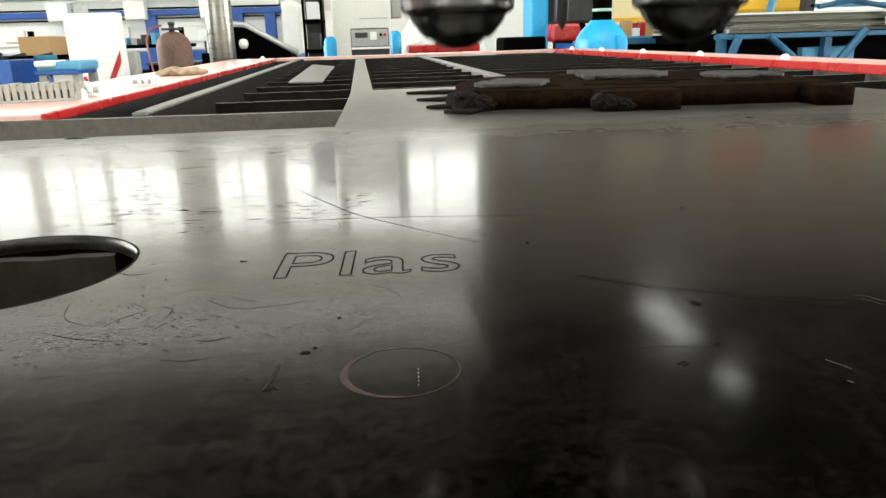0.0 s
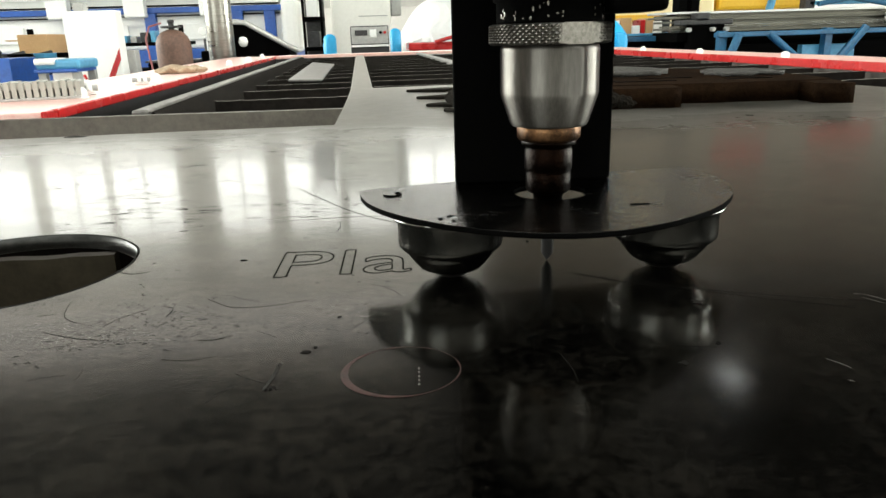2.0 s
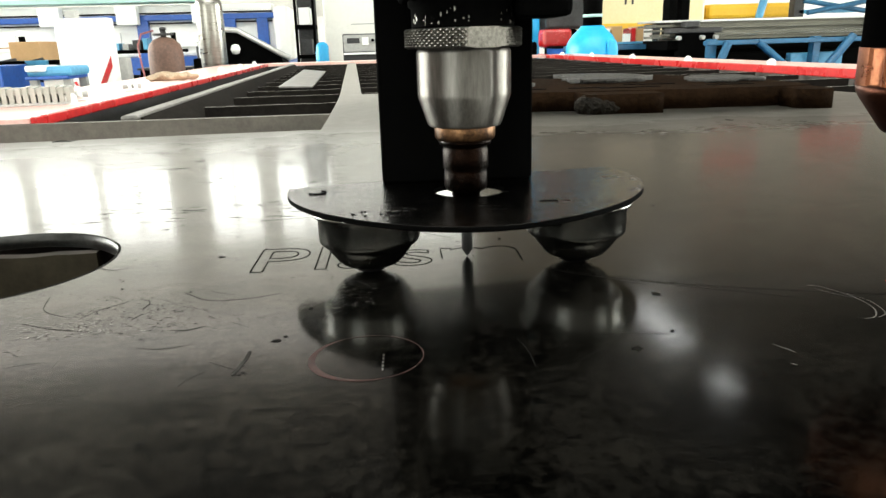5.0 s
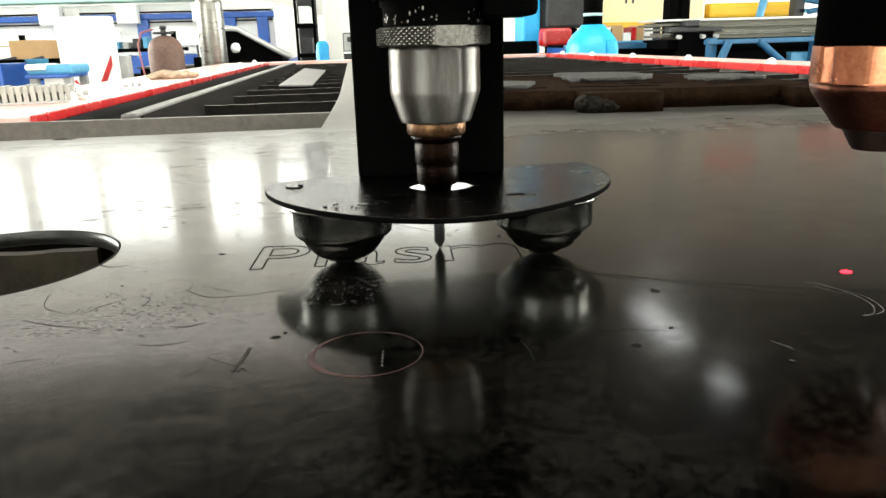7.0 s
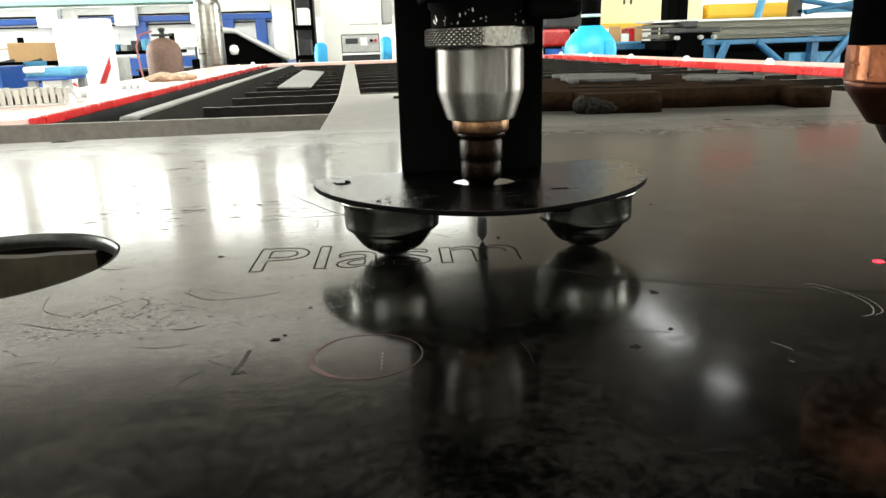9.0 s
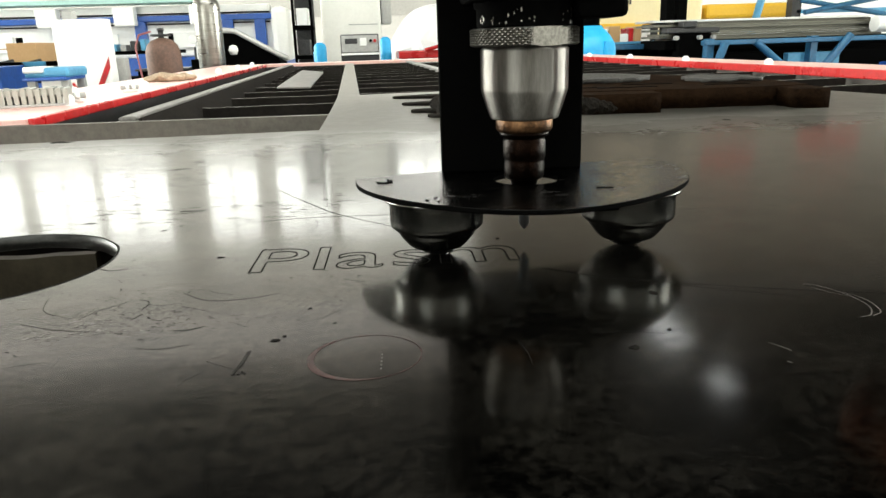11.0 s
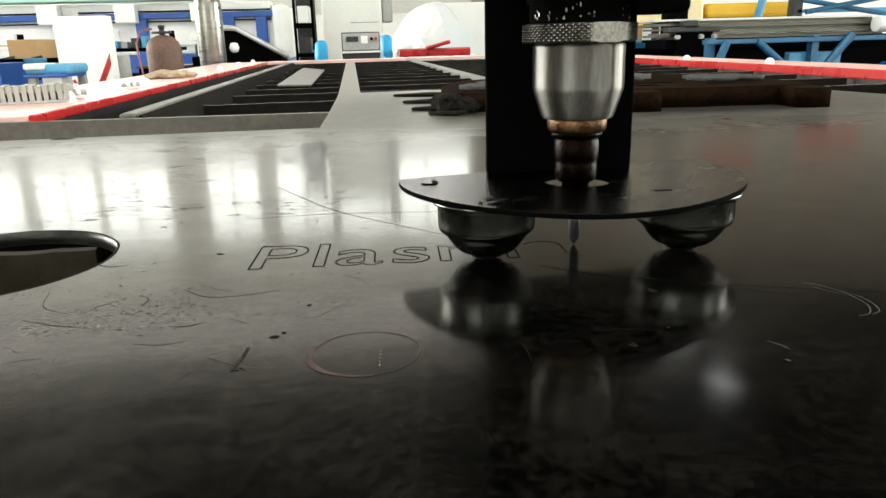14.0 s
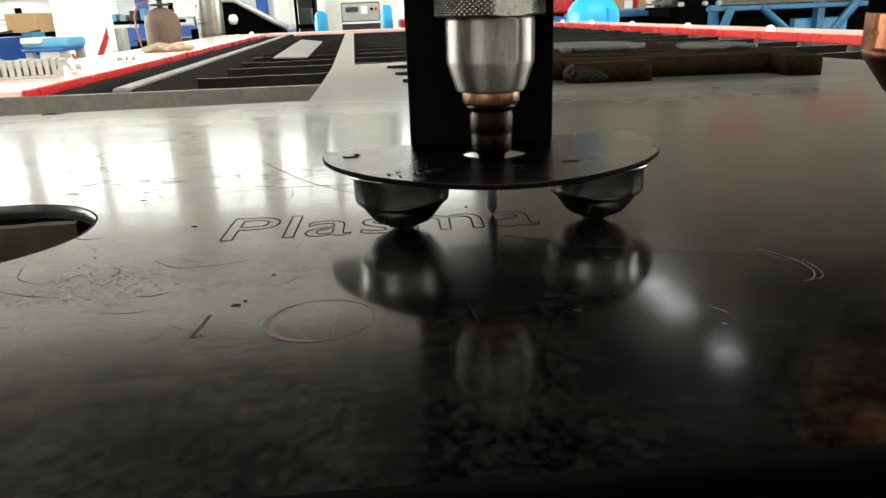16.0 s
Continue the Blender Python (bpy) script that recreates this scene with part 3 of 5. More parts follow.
def knurled_nut():
    """Lock nut with a diamond knurl and one milled flat towards the front."""
    bm = bmesh.new()
    seg, lay, r0 = 240, 16, 0.0192
    z0, z1 = 0.0733, 0.0797
    rings = []
    for j in range(lay + 1):
        ring = []
        for i in range(seg):
            a = 2 * math.pi * i / seg
            r = r0 + 0.0003 * min(abs((i + j) % 4 - 2), abs((i - j) % 4 - 2))
            if j in (0, lay):
                r = r0 - 0.0006
            x, y = r * math.cos(a), r * math.sin(a)
            da = (math.degrees(a) - 289 + 180) % 360 - 180
            if abs(da) < 24:
                n = Vector((math.cos(radians(289)), math.sin(radians(289))))
                over = x * n.x + y * n.y - 0.0181
                if over > 0:
                    x, y = x - n.x * over, y - n.y * over
            ring.append(bm.verts.new((x, y, z0 + (z1 - z0) * j / lay)))
        rings.append(ring)
    for a, b in zip(rings, rings[1:]):
        for i in range(seg):
            k = (i + 1) % seg
            bm.faces.new((a[i], a[k], b[k], b[i]))
    bm.faces.new(rings[0][::-1])
    bm.faces.new(rings[-1])
    return bm


def engraving_head():
    h = thing("engraving_head", "black marking head with a scribing pen on two ball casters", "engraving head", pose(0.0661, 0.2213, 0.08, 0, 0, TURN))
    # half-round base plate with the pen's hole
    R, cx, cy = 0.0632, -0.0002, 0.0275
    arc = [(cx + (R + 0.0025 * abs(math.cos(a)) ** 4) * math.cos(a), cy + (R + 0.003 * abs(math.sin(a)) ** 8) * math.sin(a)) for a in [math.pi - 0.03 + (math.pi + 0.28) * i / 64 for i in range(65)]]
    arc = arc + [(0.0620, 0.0500), (0.0585, 0.0503), (0.029, 0.0453), (-0.030, 0.0385), (-0.052, 0.0335)]
    bm = flat_outline([arc, circle(0.0002, 0.0145, 0.0128, 48)], 0.0222, 0.0240, 0.0002)
    plate = part("base_plate", bm, M_DISC, h, "worn half-round black plate")
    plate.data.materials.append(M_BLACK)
    # edge and underside take plain black instead of the plate's metal
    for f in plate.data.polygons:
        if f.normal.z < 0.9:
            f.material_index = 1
    for x in (-0.0357, 0.0357):
        ball_caster(h, x)
    arc_pts = [Vector((-0.0545 + 0.0030 * math.cos(radians(a)), 0.0195 + 0.0030 * math.sin(radians(a)), 0.0242)) for a in range(-170, 80, 12)]
    part("slot", tube(arc_pts, 0.0003), M_BLACK, h, "dark curved slot edge")
    part("slot", box(0.0212, 0.0272, -0.0097, -0.0081, 0.0239, 0.0241, 0.0001), M_BLACK, h, "short dark slot")
    # black specks drawn for the broken reflection at the plate's front left
    rnd = random.Random(21)
    for k in range(12):
        x, y = rnd.uniform(-0.040, -0.022), rnd.uniform(-0.020, -0.012)
        if math.hypot(x + 0.0018, y - 0.0265) < 0.061:
            part("reflection_speck", lathe([(0.0, 0.0244), (0.0003, 0.0243), (0.0005, 0.0240), (0.0, 0.0240)], 8, x, y), M_BLACK, h)
    part("spacer", box(-0.022, -0.011, -0.018, -0.006, 0.0195, 0.0224, 0.0006), M_BLACK, h)
    part("spacer", lathe([(0.0, 0.0224), (0.0065, 0.0224), (0.0065, 0.0190), (0.0058, 0.0184), (0.0, 0.0184)], 6, 0.0225, -0.016, smooth=False), M_BLACK, h, "black clamping nut")
    # upright bracket with bent foot and side cheeks
    bm = box(-0.0312, 0.0265, 0.0330, 0.0365, 0.0240, 0.300, 0.0008)
    part("bracket", bm, M_BLACK, h, "flat black upright bracket")
    part("bracket_foot", box(-0.0262, 0.0215, 0.0365, 0.0440, 0.0240, 0.0275, 0.0008), M_BLACK, h)
    part("cheek", box(-0.0312, -0.0285, 0.0120, 0.0330, 0.0930, 0.300, 0.0006), M_BLACK, h)
    # pen
    ax, ay = -0.0012, 0.0115

    def turned(name, prof, mat, label=""):
        return part(name, lathe(prof, 64, ax, ay), mat, h, label)
    outer = [(0.0150, 0.0735), (0.0158, 0.0725)] + [(0.0160, 0.0725 - 0.0005 * k) for k in range(1, 30)] + [(0.0157, 0.0570), (0.0129, 0.0485), (0.0123, 0.0476)]
    sleeve = lathe([(0.0, 0.0735)] + outer + [(0.0, 0.0476)], 160, ax, ay)
    nx, ny = math.sin(radians(14)), -math.cos(radians(14))
    for v in sleeve.verts:
        # spanner flat milled into the front
        d = (v.co.x - ax) * nx + (v.co.y - ay) * ny - 0.0155
        if d > 0 and 0.0578 < v.co.z < 0.0724:
            v.co.x -= nx * d
            v.co.y -= ny * d
    part("sleeve", sleeve, M_TURNED, h, "turned steel pen sleeve")
    nut = knurled_nut()
    bmesh.ops.translate(nut, verts=nut.verts, vec=(ax, ay, 0))
    part("lock_nut", nut, M_NUT, h, "knurled steel lock nut with milled flat")
    turned("collar", [(0.0, 0.0477), (0.0104, 0.0477), (0.0106, 0.0470), (0.0105, 0.0438), (0.0098, 0.0428), (0.0, 0.0428)], M_BRASS, "scorched brass collar")
    turned("shank", [(0.0, 0.0429), (0.0090, 0.0429), (0.0092, 0.0422), (0.0090, 0.0412), (0.0078, 0.0408), (0.0076, 0.0398), (0.0080, 0.0392), (0.0080, 0.0330), (0.0074, 0.0322), (0.0076, 0.0314), (0.0076, 0.0262), (0.0068, 0.0250), (0.0052, 0.0244), (0.0046, 0.0210), (0.0, 0.0210)], M_BURNT, "heat-stained pen shank")
    turned("pen_body", [(0.0, 0.0796), (0.0168, 0.0796), (0.0172, 0.0805), (0.0172, 0.0860), (0.0182, 0.0866), (0.0182, 0.150), (0.0, 0.150)], M_BLACK, "chipped black pen body")
    part("clamp_block", box(-0.0225, 0.0310, -0.0080, 0.0330, 0.0885, 0.150, 0.0015), M_BLACK, h, "black clamp block")
    part("clamp_lug", box(0.0150, 0.0330, -0.0020, 0.0250, 0.0822, 0.0890, 0.002), M_BLACK, h)
    random.seed(4)
    for i in range(26):
        a = radians(random.uniform(195, 345))
        z = random.uniform(0.0806, 0.0855)
        rr = 0.01725
        bm = bmesh.new()
        bmesh.ops.create_icosphere(bm, subdivisions=1, radius=1.0, matrix=Matrix.Translation((ax + rr * math.cos(a), ay + rr * math.sin(a), z)) @ Matrix.Rotation(a, 4, 'Z') @ Matrix.Diagonal((0.00008, random.uniform(0.0001, 0.0005), random.uniform(0.0002, 0.0010), 1)))
        part("paint_chip", bm, M_NUT, h)
    part("drive_plate", box(-0.0285, 0.0200, 0.0370, 0.0420, 0.10, 0.300, 0.001), M_DARK, h)
    # scribing needle: slides in the shank
    needle = part("needle", lathe([(0.0, 0.0), (0.0005, 0.0003), (0.0012, 0.0015), (0.0020, 0.0026), (0.0021, 0.0225), (0.0, 0.0225)], 24), M_DARK, h, "dark pointed scribing needle")
    needle.matrix_basis = pose(ax, ay, 0.0)
    return h, needle


HEAD, NEEDLE = engraving_head()
NEEDLE_AT = (-0.0012, 0.0115)


def gantry():
    g = thing("gantry", "dark gantry beam that carries the marking head", "gantry", pose(0, 0.2213, 0))
    part("beam", box(-0.56, 1.12, 0.075, 0.175, 0.36, 0.46, 0.004), M_DARK, g)
    for x in (-0.55, 1.03):
        part("post", box(x, x + 0.08, 0.085, 0.165, 0.0, 0.36, 0.004), M_DARK, g)
        part("shoe", box(x - 0.01, x + 0.09, 0.06, 0.19, 0.0005, 0.03, 0.004), M_RED, g)
    part("slide", box(-0.05, 0.24, 0.0365, 0.0745, 0.24, 0.44, 0.003), M_BLACK, g)
    return g


GANTRY = gantry()


def plasma_torch():
    t = thing("plasma_torch", "plasma torch with copper cap over the sheet", "torch", pose(0.22, 0.23, 0))
    part("handle", lathe([(0.0, 0.20), (0.0195, 0.20), (0.0200, 0.195), (0.0200, 0.0692), (0.0, 0.0692)], 48), M_BLACK, t, "black torch body")
    # copper cap with flutes
    bm = bmesh.new()
    seg = 120
    rings = []
    for z, flute in ((0.0692, 0.0), (0.0688, 1.0), (0.0566, 1.0), (0.0561, 0.3)):
        rings.append([bm.verts.new(((0.0203 - 0.0007 * flute * (1 if (i // 5) % 3 == 0 else 0)) * math.cos(2 * math.pi * i / seg),
                                    (0.0203 - 0.0007 * flute * (1 if (i // 5) % 3 == 0 else 0)) * math.sin(2 * math.pi * i / seg), z)) for i in range(seg)])
    for a, b in zip(rings, rings[1:]):
        for i in range(seg):
            bm.faces.new((a[i], b[i], b[(i + 1) % seg], a[(i + 1) % seg]))
    bm.faces.new(rings[0])
    bm.faces.new(rings[-1][::-1])
    bmesh.ops.recalc_face_normals(bm, faces=bm.faces)
    part("retaining_cap", bm, M_COPPER, t, "fluted bright copper retaining cap")
    part("shield", lathe([(0.0, 0.0562), (0.0201, 0.0562), (0.0198, 0.0538), (0.0192, 0.0522), (0.0122, 0.0400), (0.0114, 0.0392), (0.0, 0.0392)], 64), M_COPPERDK, t, "heat-darkened copper shield")
    part("nozzle", lathe([(0.0, 0.0393), (0.0098, 0.0393), (0.0094, 0.0385), (0.0068, 0.0325), (0.0060, 0.0313), (0.0025, 0.0310), (0.0, 0.0320)], 48), M_NOZZLE, t, "dark tapered nozzle")
    for ch in t.children:
        ch.data.transform(Matrix.Translation((0, 0, 0.0132)) @ Matrix.Diagonal((1, 1, 0.825, 1)))
    return t


TORCH = plasma_torch()
DOT = tagged(part("laser_dot", lathe([(0.0, 0.0003), (0.0016, 0.0003), (0.0020, 0.0001), (0.0, 0.0001)], 24), M_LASER), "small red laser pointer dot on the sheet", "laser dot")
DOT.scale = (0.95, 0.8, 1.0)


# ---------------------------------------------------------------- marks on the sheet
def word_outlines():
    """The outlines of the word's letters as loops, letter by letter, in the sheet's plane."""
    out = []
    x = 0.0
    for ch in "Plasma":
        cu = bpy.data.curves.new("letter", 'FONT')
        cu.body = ch
        cu.fill_mode = 'NONE'
        cu.resolution_u = 5
        ob = bpy.data.objects.new("letter", cu)
        scene.collection.objects.link(ob)
        dg = bpy.context.evaluated_depsgraph_get()
        me = bpy.data.meshes.new_from_object(ob.evaluated_get(dg))
        bpy.data.objects.remove(ob)
        nxt = {}
        for e in me.edges:
            a, b = e.vertices
            nxt.setdefault(a, []).append(b)
            nxt.setdefault(b, []).append(a)
        seen, loops = set(), []
        for v in range(len(me.vertices)):
            if v in seen or v not in nxt:
                continue
            lp, cur = [v], v
            seen.add(v)
            while True:
                step = [k for k in nxt[cur] if k not in seen]
                if not step:
                    break
                cur = step[0]
                seen.add(cur)
                lp.append(cur)
            loops.append([Vector(me.vertices[k].co[:2]) for k in lp])
        xs = [p.x for lp in loops for p in lp]
        lo, hi = min(xs), max(xs)
        out.append([[Vector((p.x - lo + x, p.y)) for p in lp] for lp in loops])
        x += hi - lo + 0.09
        bpy.data.meshes.remove(me)
    return out, x - 0.09


WORD, WORD_W = word_outlines()
WORD_X0, WORD_Y0, WORD_LEN, WORD_CAP = -0.0335, 0.2325, 0.1165, 0.0305


def on_sheet(p):
    u, v = p.x / WORD_W * WORD_LEN, p.y / 0.73 * WORD_CAP
    a = radians(TURN)
    return Vector((WORD_X0 + u * math.cos(a) - v * math.sin(a), WORD_Y0 + u * math.sin(a) + v * math.cos(a)))


def dense(lp, step=0.0012):
    pts = []
    for a, b in zip(lp, lp[1:] + lp[:1]):
        n = max(1, int((b - a).length / step))
        pts += [a.lerp(b, k / n) for k in range(n)]
    return pts


LATE = []           # (piece, seconds at which the needle has cut it)


def engraved_word():
    w = thing("engraved_word", "outlined word scribed into the steel sheet", "engraving")
    for li, loops in enumerate(WORD):
        loops = [dense([on_sheet(p) for p in lp]) for lp in loops]
        if li < 4:
            bm = bmesh.new()
            for lp in loops:
                ribbon(lp, 0.00030, Z0, bm, closed=True)
            part("letter", bm, M_SCRIBE, w)
            continue
        t0, t1 = (1.7, 9.8) if li == 4 else (12.7, 17.2)
        total = sum(len(lp) for lp in loops)
        done = 0
        for lp in loops:
            if li == 4:
                k = max(range(len(lp)), key=lambda i: lp[i].x - 0.6 * lp[i].y)
                area = sum(a.x * b.y - b.x * a.y for a, b in zip(lp, lp[1:] + lp[:1]))
                lp = lp[k:] + lp[:k]
                if area < 0:
                    lp = [lp[0]] + lp[:0:-1]
            else:
                k = min(range(len(lp)), key=lambda i: lp[i].x - lp[i].y)
                area = sum(a.x * b.y - b.x * a.y for a, b in zip(lp, lp[1:] + lp[:1]))
                lp = lp[k:] + lp[:k]
                if area > 0:
                    lp = [lp[0]] + lp[:0:-1]
            lp = lp + lp[:1]
            size = 9
            for s in range(0, len(lp) - 1, size):
                seg = lp[s:s + size + 1]
                pc = part("stroke", ribbon(seg, 0.00030, 0.0, taper=False), M_SCRIBE, w)
                LATE.append((pc, t0 + (t1 - t0) * (done + min(s + size, len(lp))) / (total + 1)))
            done += len(lp)
    return w


engraved_word()


def scratch(name, ctrl, half, mat, label, cat="scratch"):
    tagged(part(name, ribbon(smooth_line(ctrl), half, Z0), mat), label, cat)


DKS, BRS = "fine dark scratch in the steel sheet", "bright curved scratch in the steel sheet"
for ctrl, h in (([(-0.0936, 0.1965), (-0.082, 0.190), (-0.0712, 0.1865)], 0.0002), ([(-0.0952, 0.2216), (-0.0915, 0.207), (-0.0804, 0.1981)], 0.00012),
                ([(-0.078, 0.1976), (-0.074, 0.2045), (-0.068, 0.2095)], 0.00013), ([(-0.0645, 0.2115), (-0.0608, 0.2085), (-0.0612, 0.2010)], 0.00016), ([(-0.0600, 0.1985), (-0.0622, 0.1935)], 0.00015), ([(-0.0488, 0.1832), (-0.044, 0.1822), (-0.0391, 0.1846)], 0.00028),
                ([(-0.0518, 0.2152), (-0.0426, 0.2063), (-0.031, 0.2055), (-0.0205, 0.2085)], 0.00018), ([(-0.0379, 0.3838), (-0.018, 0.342), (-0.0006, 0.3112), (0.0422, 0.2605)], 0.0003),
                ([(-0.045, 0.3096), (-0.0006, 0.3105), (0.0713, 0.2985)], 0.0003), ([(-0.0142, 0.3091), (-0.0122, 0.297), (-0.014, 0.286)], 0.00015),
                ([(0.0671, 0.2152), (0.081, 0.204), (0.0943, 0.1934)], 0.00035), ([(0.066, 0.217), (0.10, 0.193), (0.135, 0.172)], 0.00018), ([(0.09, 0.199), (0.125, 0.183), (0.16, 0.170)], 0.0002),
                ([(0.066, 0.158), (0.076, 0.157), (0.085, 0.1545)], 0.00015), ([(-0.092, 0.252), (-0.0845, 0.2464), (-0.078, 0.2475)], 0.0003),
                ([(-0.055, 0.172), (-0.048, 0.1702), (-0.041, 0.1715)], 0.00016), ([(0.0451, 0.1588), (0.0460, 0.150), (0.0455, 0.1417)], 0.0001)):
    scratch("scratch", ctrl, h * 0.7, M_SCRIBE, DKS)
for ctrl, h in (([(0.1415, 0.1822), (0.1447, 0.1800), (0.1481, 0.1715), (0.1480, 0.1619), (0.1441, 0.1556), (0.1400, 0.1545)], 0.00022),
                ([(0.1485, 0.1735), (0.1505, 0.166), (0.1485, 0.1575), (0.1441, 0.1546)], 0.00018), ([(0.1069, 0.1437), (0.1088, 0.1402), (0.1096, 0.1380)], 0.00016),
                ([(0.1050, 0.1330), (0.1060, 0.1318)], 0.0002), ([(0.142, 0.1790), (0.1445, 0.1740), (0.1475, 0.170)], 0.00015)):
    scratch("scratch", ctrl, h, M_SCRATCH, BRS)
for k in range(5):
    scratch("scratch", [(0.0098 - 0.00015 * k, 0.1560 - 0.0020 * k), (0.0097 - 0.00015 * k, 0.1548 - 0.0020 * k)], 0.00025, M_SCRATCH, "tiny bright punch mark in the sheet")


def stain(pts_r, x, y, rx, ry, mat, label):
    random.seed(int((x + y) * 9000))
    pts = [(x + rx * math.cos(a) * random.uniform(0.35, 1.15), y + ry * math.sin(a) * random.uniform(0.35, 1.15)) for a in [2 * math.pi * i / pts_r for i in range(pts_r)]]
    tagged(part("dark_spot", flat_outline([pts], 0.00002, 0.00016), mat), label, "spot")


for x, y, rx, ry in ((-0.0182, 0.1698, 0.0014, 0.0010), (0.0939, 0.1843, 0.0018, 0.0018), (0.0731, 0.1474, 0.0015, 0.0014), 
                     (-0.0103, 0.1923, 0.0008, 0.0008), (0.3431, 0.6037, 0.004, 0.006), (0.1406, 0.2963, 0.0008, 0.001), (-0.2532, 0.660, 0.012, 0.012), (-0.0466, 0.2545, 0.0014, 0.0009), (0.060, 0.2560, 0.001, 0.0012),
                     (-0.0160, 0.1725, 0.0008, 0.0006), (0.0865, 0.1565, 0.0009, 0.0007)):
    stain(11, x, y, rx, ry, M_SCRIBE, "small dark spatter spot on the sheet")
def flecks(name, label, n, x0, x1, y0, y1, lx, ly, seed, mat=M_SCRIBE):
    rnd = random.Random(seed)
    bm = bmesh.new()
    for _ in range(n):
        x, y = rnd.uniform(x0, x1), rnd.uniform(y0, y1)
        if noise.noise((x * 22, y * 22, seed)) < -0.05 or math.hypot(x + 0.1350, y - 0.262) < 0.050:
            continue
        a, w, l = rnd.gauss(radians(-4), 0.25), rnd.uniform(0.3, 1) * ly, rnd.uniform(0.3, 1) * lx
        c, s = math.cos(a), math.sin(a)
        k = 7
        ring = [bm.verts.new((x + c * l * math.cos(t) * j - s * w * math.sin(t) * j, y + s * l * math.cos(t) * j + c * w * math.sin(t) * j, Z0))
                for t, j in [(2 * math.pi * i / k, rnd.uniform(0.15, 1.2)) for i in range(k)]]
        mid = bm.verts.new((x, y, Z0 + 0.00003))
        for u, v in zip(ring, ring[1:] + ring[:1]):
            bm.faces.new((u, v, mid))
    return tagged(part(name, bm, mat), label, "pits", kind="stuff")


flecks("pit_marks", "dark pits and flecks scattered in the sheet", 340, -0.12, 0.0, 0.172, 0.225, 0.0010, 0.0003, 3)
# bright flecks drawn for the scuffs and the glints on them
flecks("rub_glints", "bright flecks for the rubbed steel and its glints", 420, -0.105, -0.055, 0.184, 0.204, 0.0011, 0.00022, 23, M_SCRATCH)
flecks("rub_glints", "bright flecks for the rubbed steel and its glints", 200, -0.055, 0.010, 0.190, 0.216, 0.0009, 0.00018, 24, M_SCRATCH)
flecks("pit_marks", "dark grit in the scuffed steel", 260, -0.105, -0.045, 0.182, 0.206, 0.0014, 0.00022, 25)
flecks("pit_marks", "smudged dark stroke on the sheet", 14, -0.0268, -0.0232, 0.1500, 0.1560, 0.0006, 0.0005, 4)
for k in range(3):
    scratch("scratch", [(-0.0238 - 0.0004 * k, 0.1645), (-0.0248 - 0.0003 * k, 0.1575), (-0.0266 - 0.0002 * k, 0.1505)], 0.00022, M_SMUDGE, "greasy dark smear stroke on the sheet")


def hairlines(n, x0, x1, y0, y1, seed):
    """Many fine worn scratches in all directions."""
    rnd = random.Random(seed)
    bm = bmesh.new()
    for _ in range(n):
        x, y, a, l = rnd.uniform(x0, x1), rnd.uniform(y0, y1), rnd.gauss(0.5, 1.0), rnd.uniform(0.002, 0.011)
        if math.hypot(x + 0.1350, y - 0.262) < 0.058:
            continue
        c = rnd.uniform(-0.4, 0.4)
        pts = [(x + l * u * math.cos(a + c * u), y + l * u * math.sin(a + c * u)) for u in (-0.5, -0.25, 0.0, 0.25, 0.5)]
        ribbon(pts, rnd.uniform(0.00002, 0.00005), Z0 * 0.5, bm)
    tagged(part("hairlines", bm, M_HAIR), "fine worn hairline scratches in the sheet", "scratches", kind="stuff")


hairlines(22, -0.13, 0.02, 0.145, 0.24, 41)
flecks("pit_marks", "long dark flecks in the rolled steel sheet", 1300, -0.36, 0.0, 0.30, 0.64, 0.0075, 0.0006, 5)
flecks("pit_marks", "dark pits round the cut letters", 170, -0.08, 0.05, 0.215, 0.285, 0.0011, 0.0004, 8)
flecks("pit_marks", "fine dark pits in the sheet", 420, 0.04, 0.16, 0.12, 0.20, 0.00032, 0.00022, 12)
flecks("pit_marks", "fine dark pits in the sheet", 260, -0.07, 0.05, 0.085, 0.15, 0.0003, 0.0002, 14)


# drawn ring, heavier on one side
def ring_mark():
    n = 96
    bm = bmesh.new()
    rows = []
    for i in range(n):
        a = 2 * math.pi * i / n
        w = 0.00014 + 0.00080 * max(0.0, -math.cos(a - 0.3)) ** 1.5 + 0.00012 * noise.noise((4 * math.cos(a), 4 * math.sin(a), 2.0))
        rows.append([bm.verts.new((0.0058 + (0.0140 + s * w) * math.cos(a), 0.1553 + (0.0131 + s * w) * math.sin(a), Z0 + (0.00004 if s == 0 else 0))) for s in (-1, 0, 1)])
    for a, b in zip(rows, rows[1:] + rows[:1]):
        bm.faces.new((a[0], b[0], b[1], a[1]))
        bm.faces.new((a[1], b[1], b[2], a[2]))
    bmesh.ops.recalc_face_normals(bm, faces=bm.faces)
    return tagged(part("ring_mark", bm, M_CHALK), "faint reddish ring drawn on the sheet", "mark")


ring_mark()


# ---------------------------------------------------------------- thick scrap on the sheet
def scrap_plate(name, outline, z0, z1, mat, label, rough=0.0015, seed=1):
    pts = [Vector(p) for p in outline]
    fine = []
    for a, b in zip(pts, pts[1:] + pts[:1]):
        n = max(1, int((b - a).length / 0.012))
        for k in range(n):
            p = a.lerp(b, k / n)
            fine.append((p.x + rough * noise.noise((p.x * 90, p.y * 90, seed)), p.y + rough * noise.noise((p.x * 90, p.y * 90, seed + 5))))
    return tagged(part(name, flat_outline([fine], z0, z1, 0.0012 if rough < 0.004 else 0.0), mat), label, "scrap steel")


OFFCUT = thing("thick_offcut", "thick rusty flame-cut steel offcut lying on the sheet", "scrap steel")


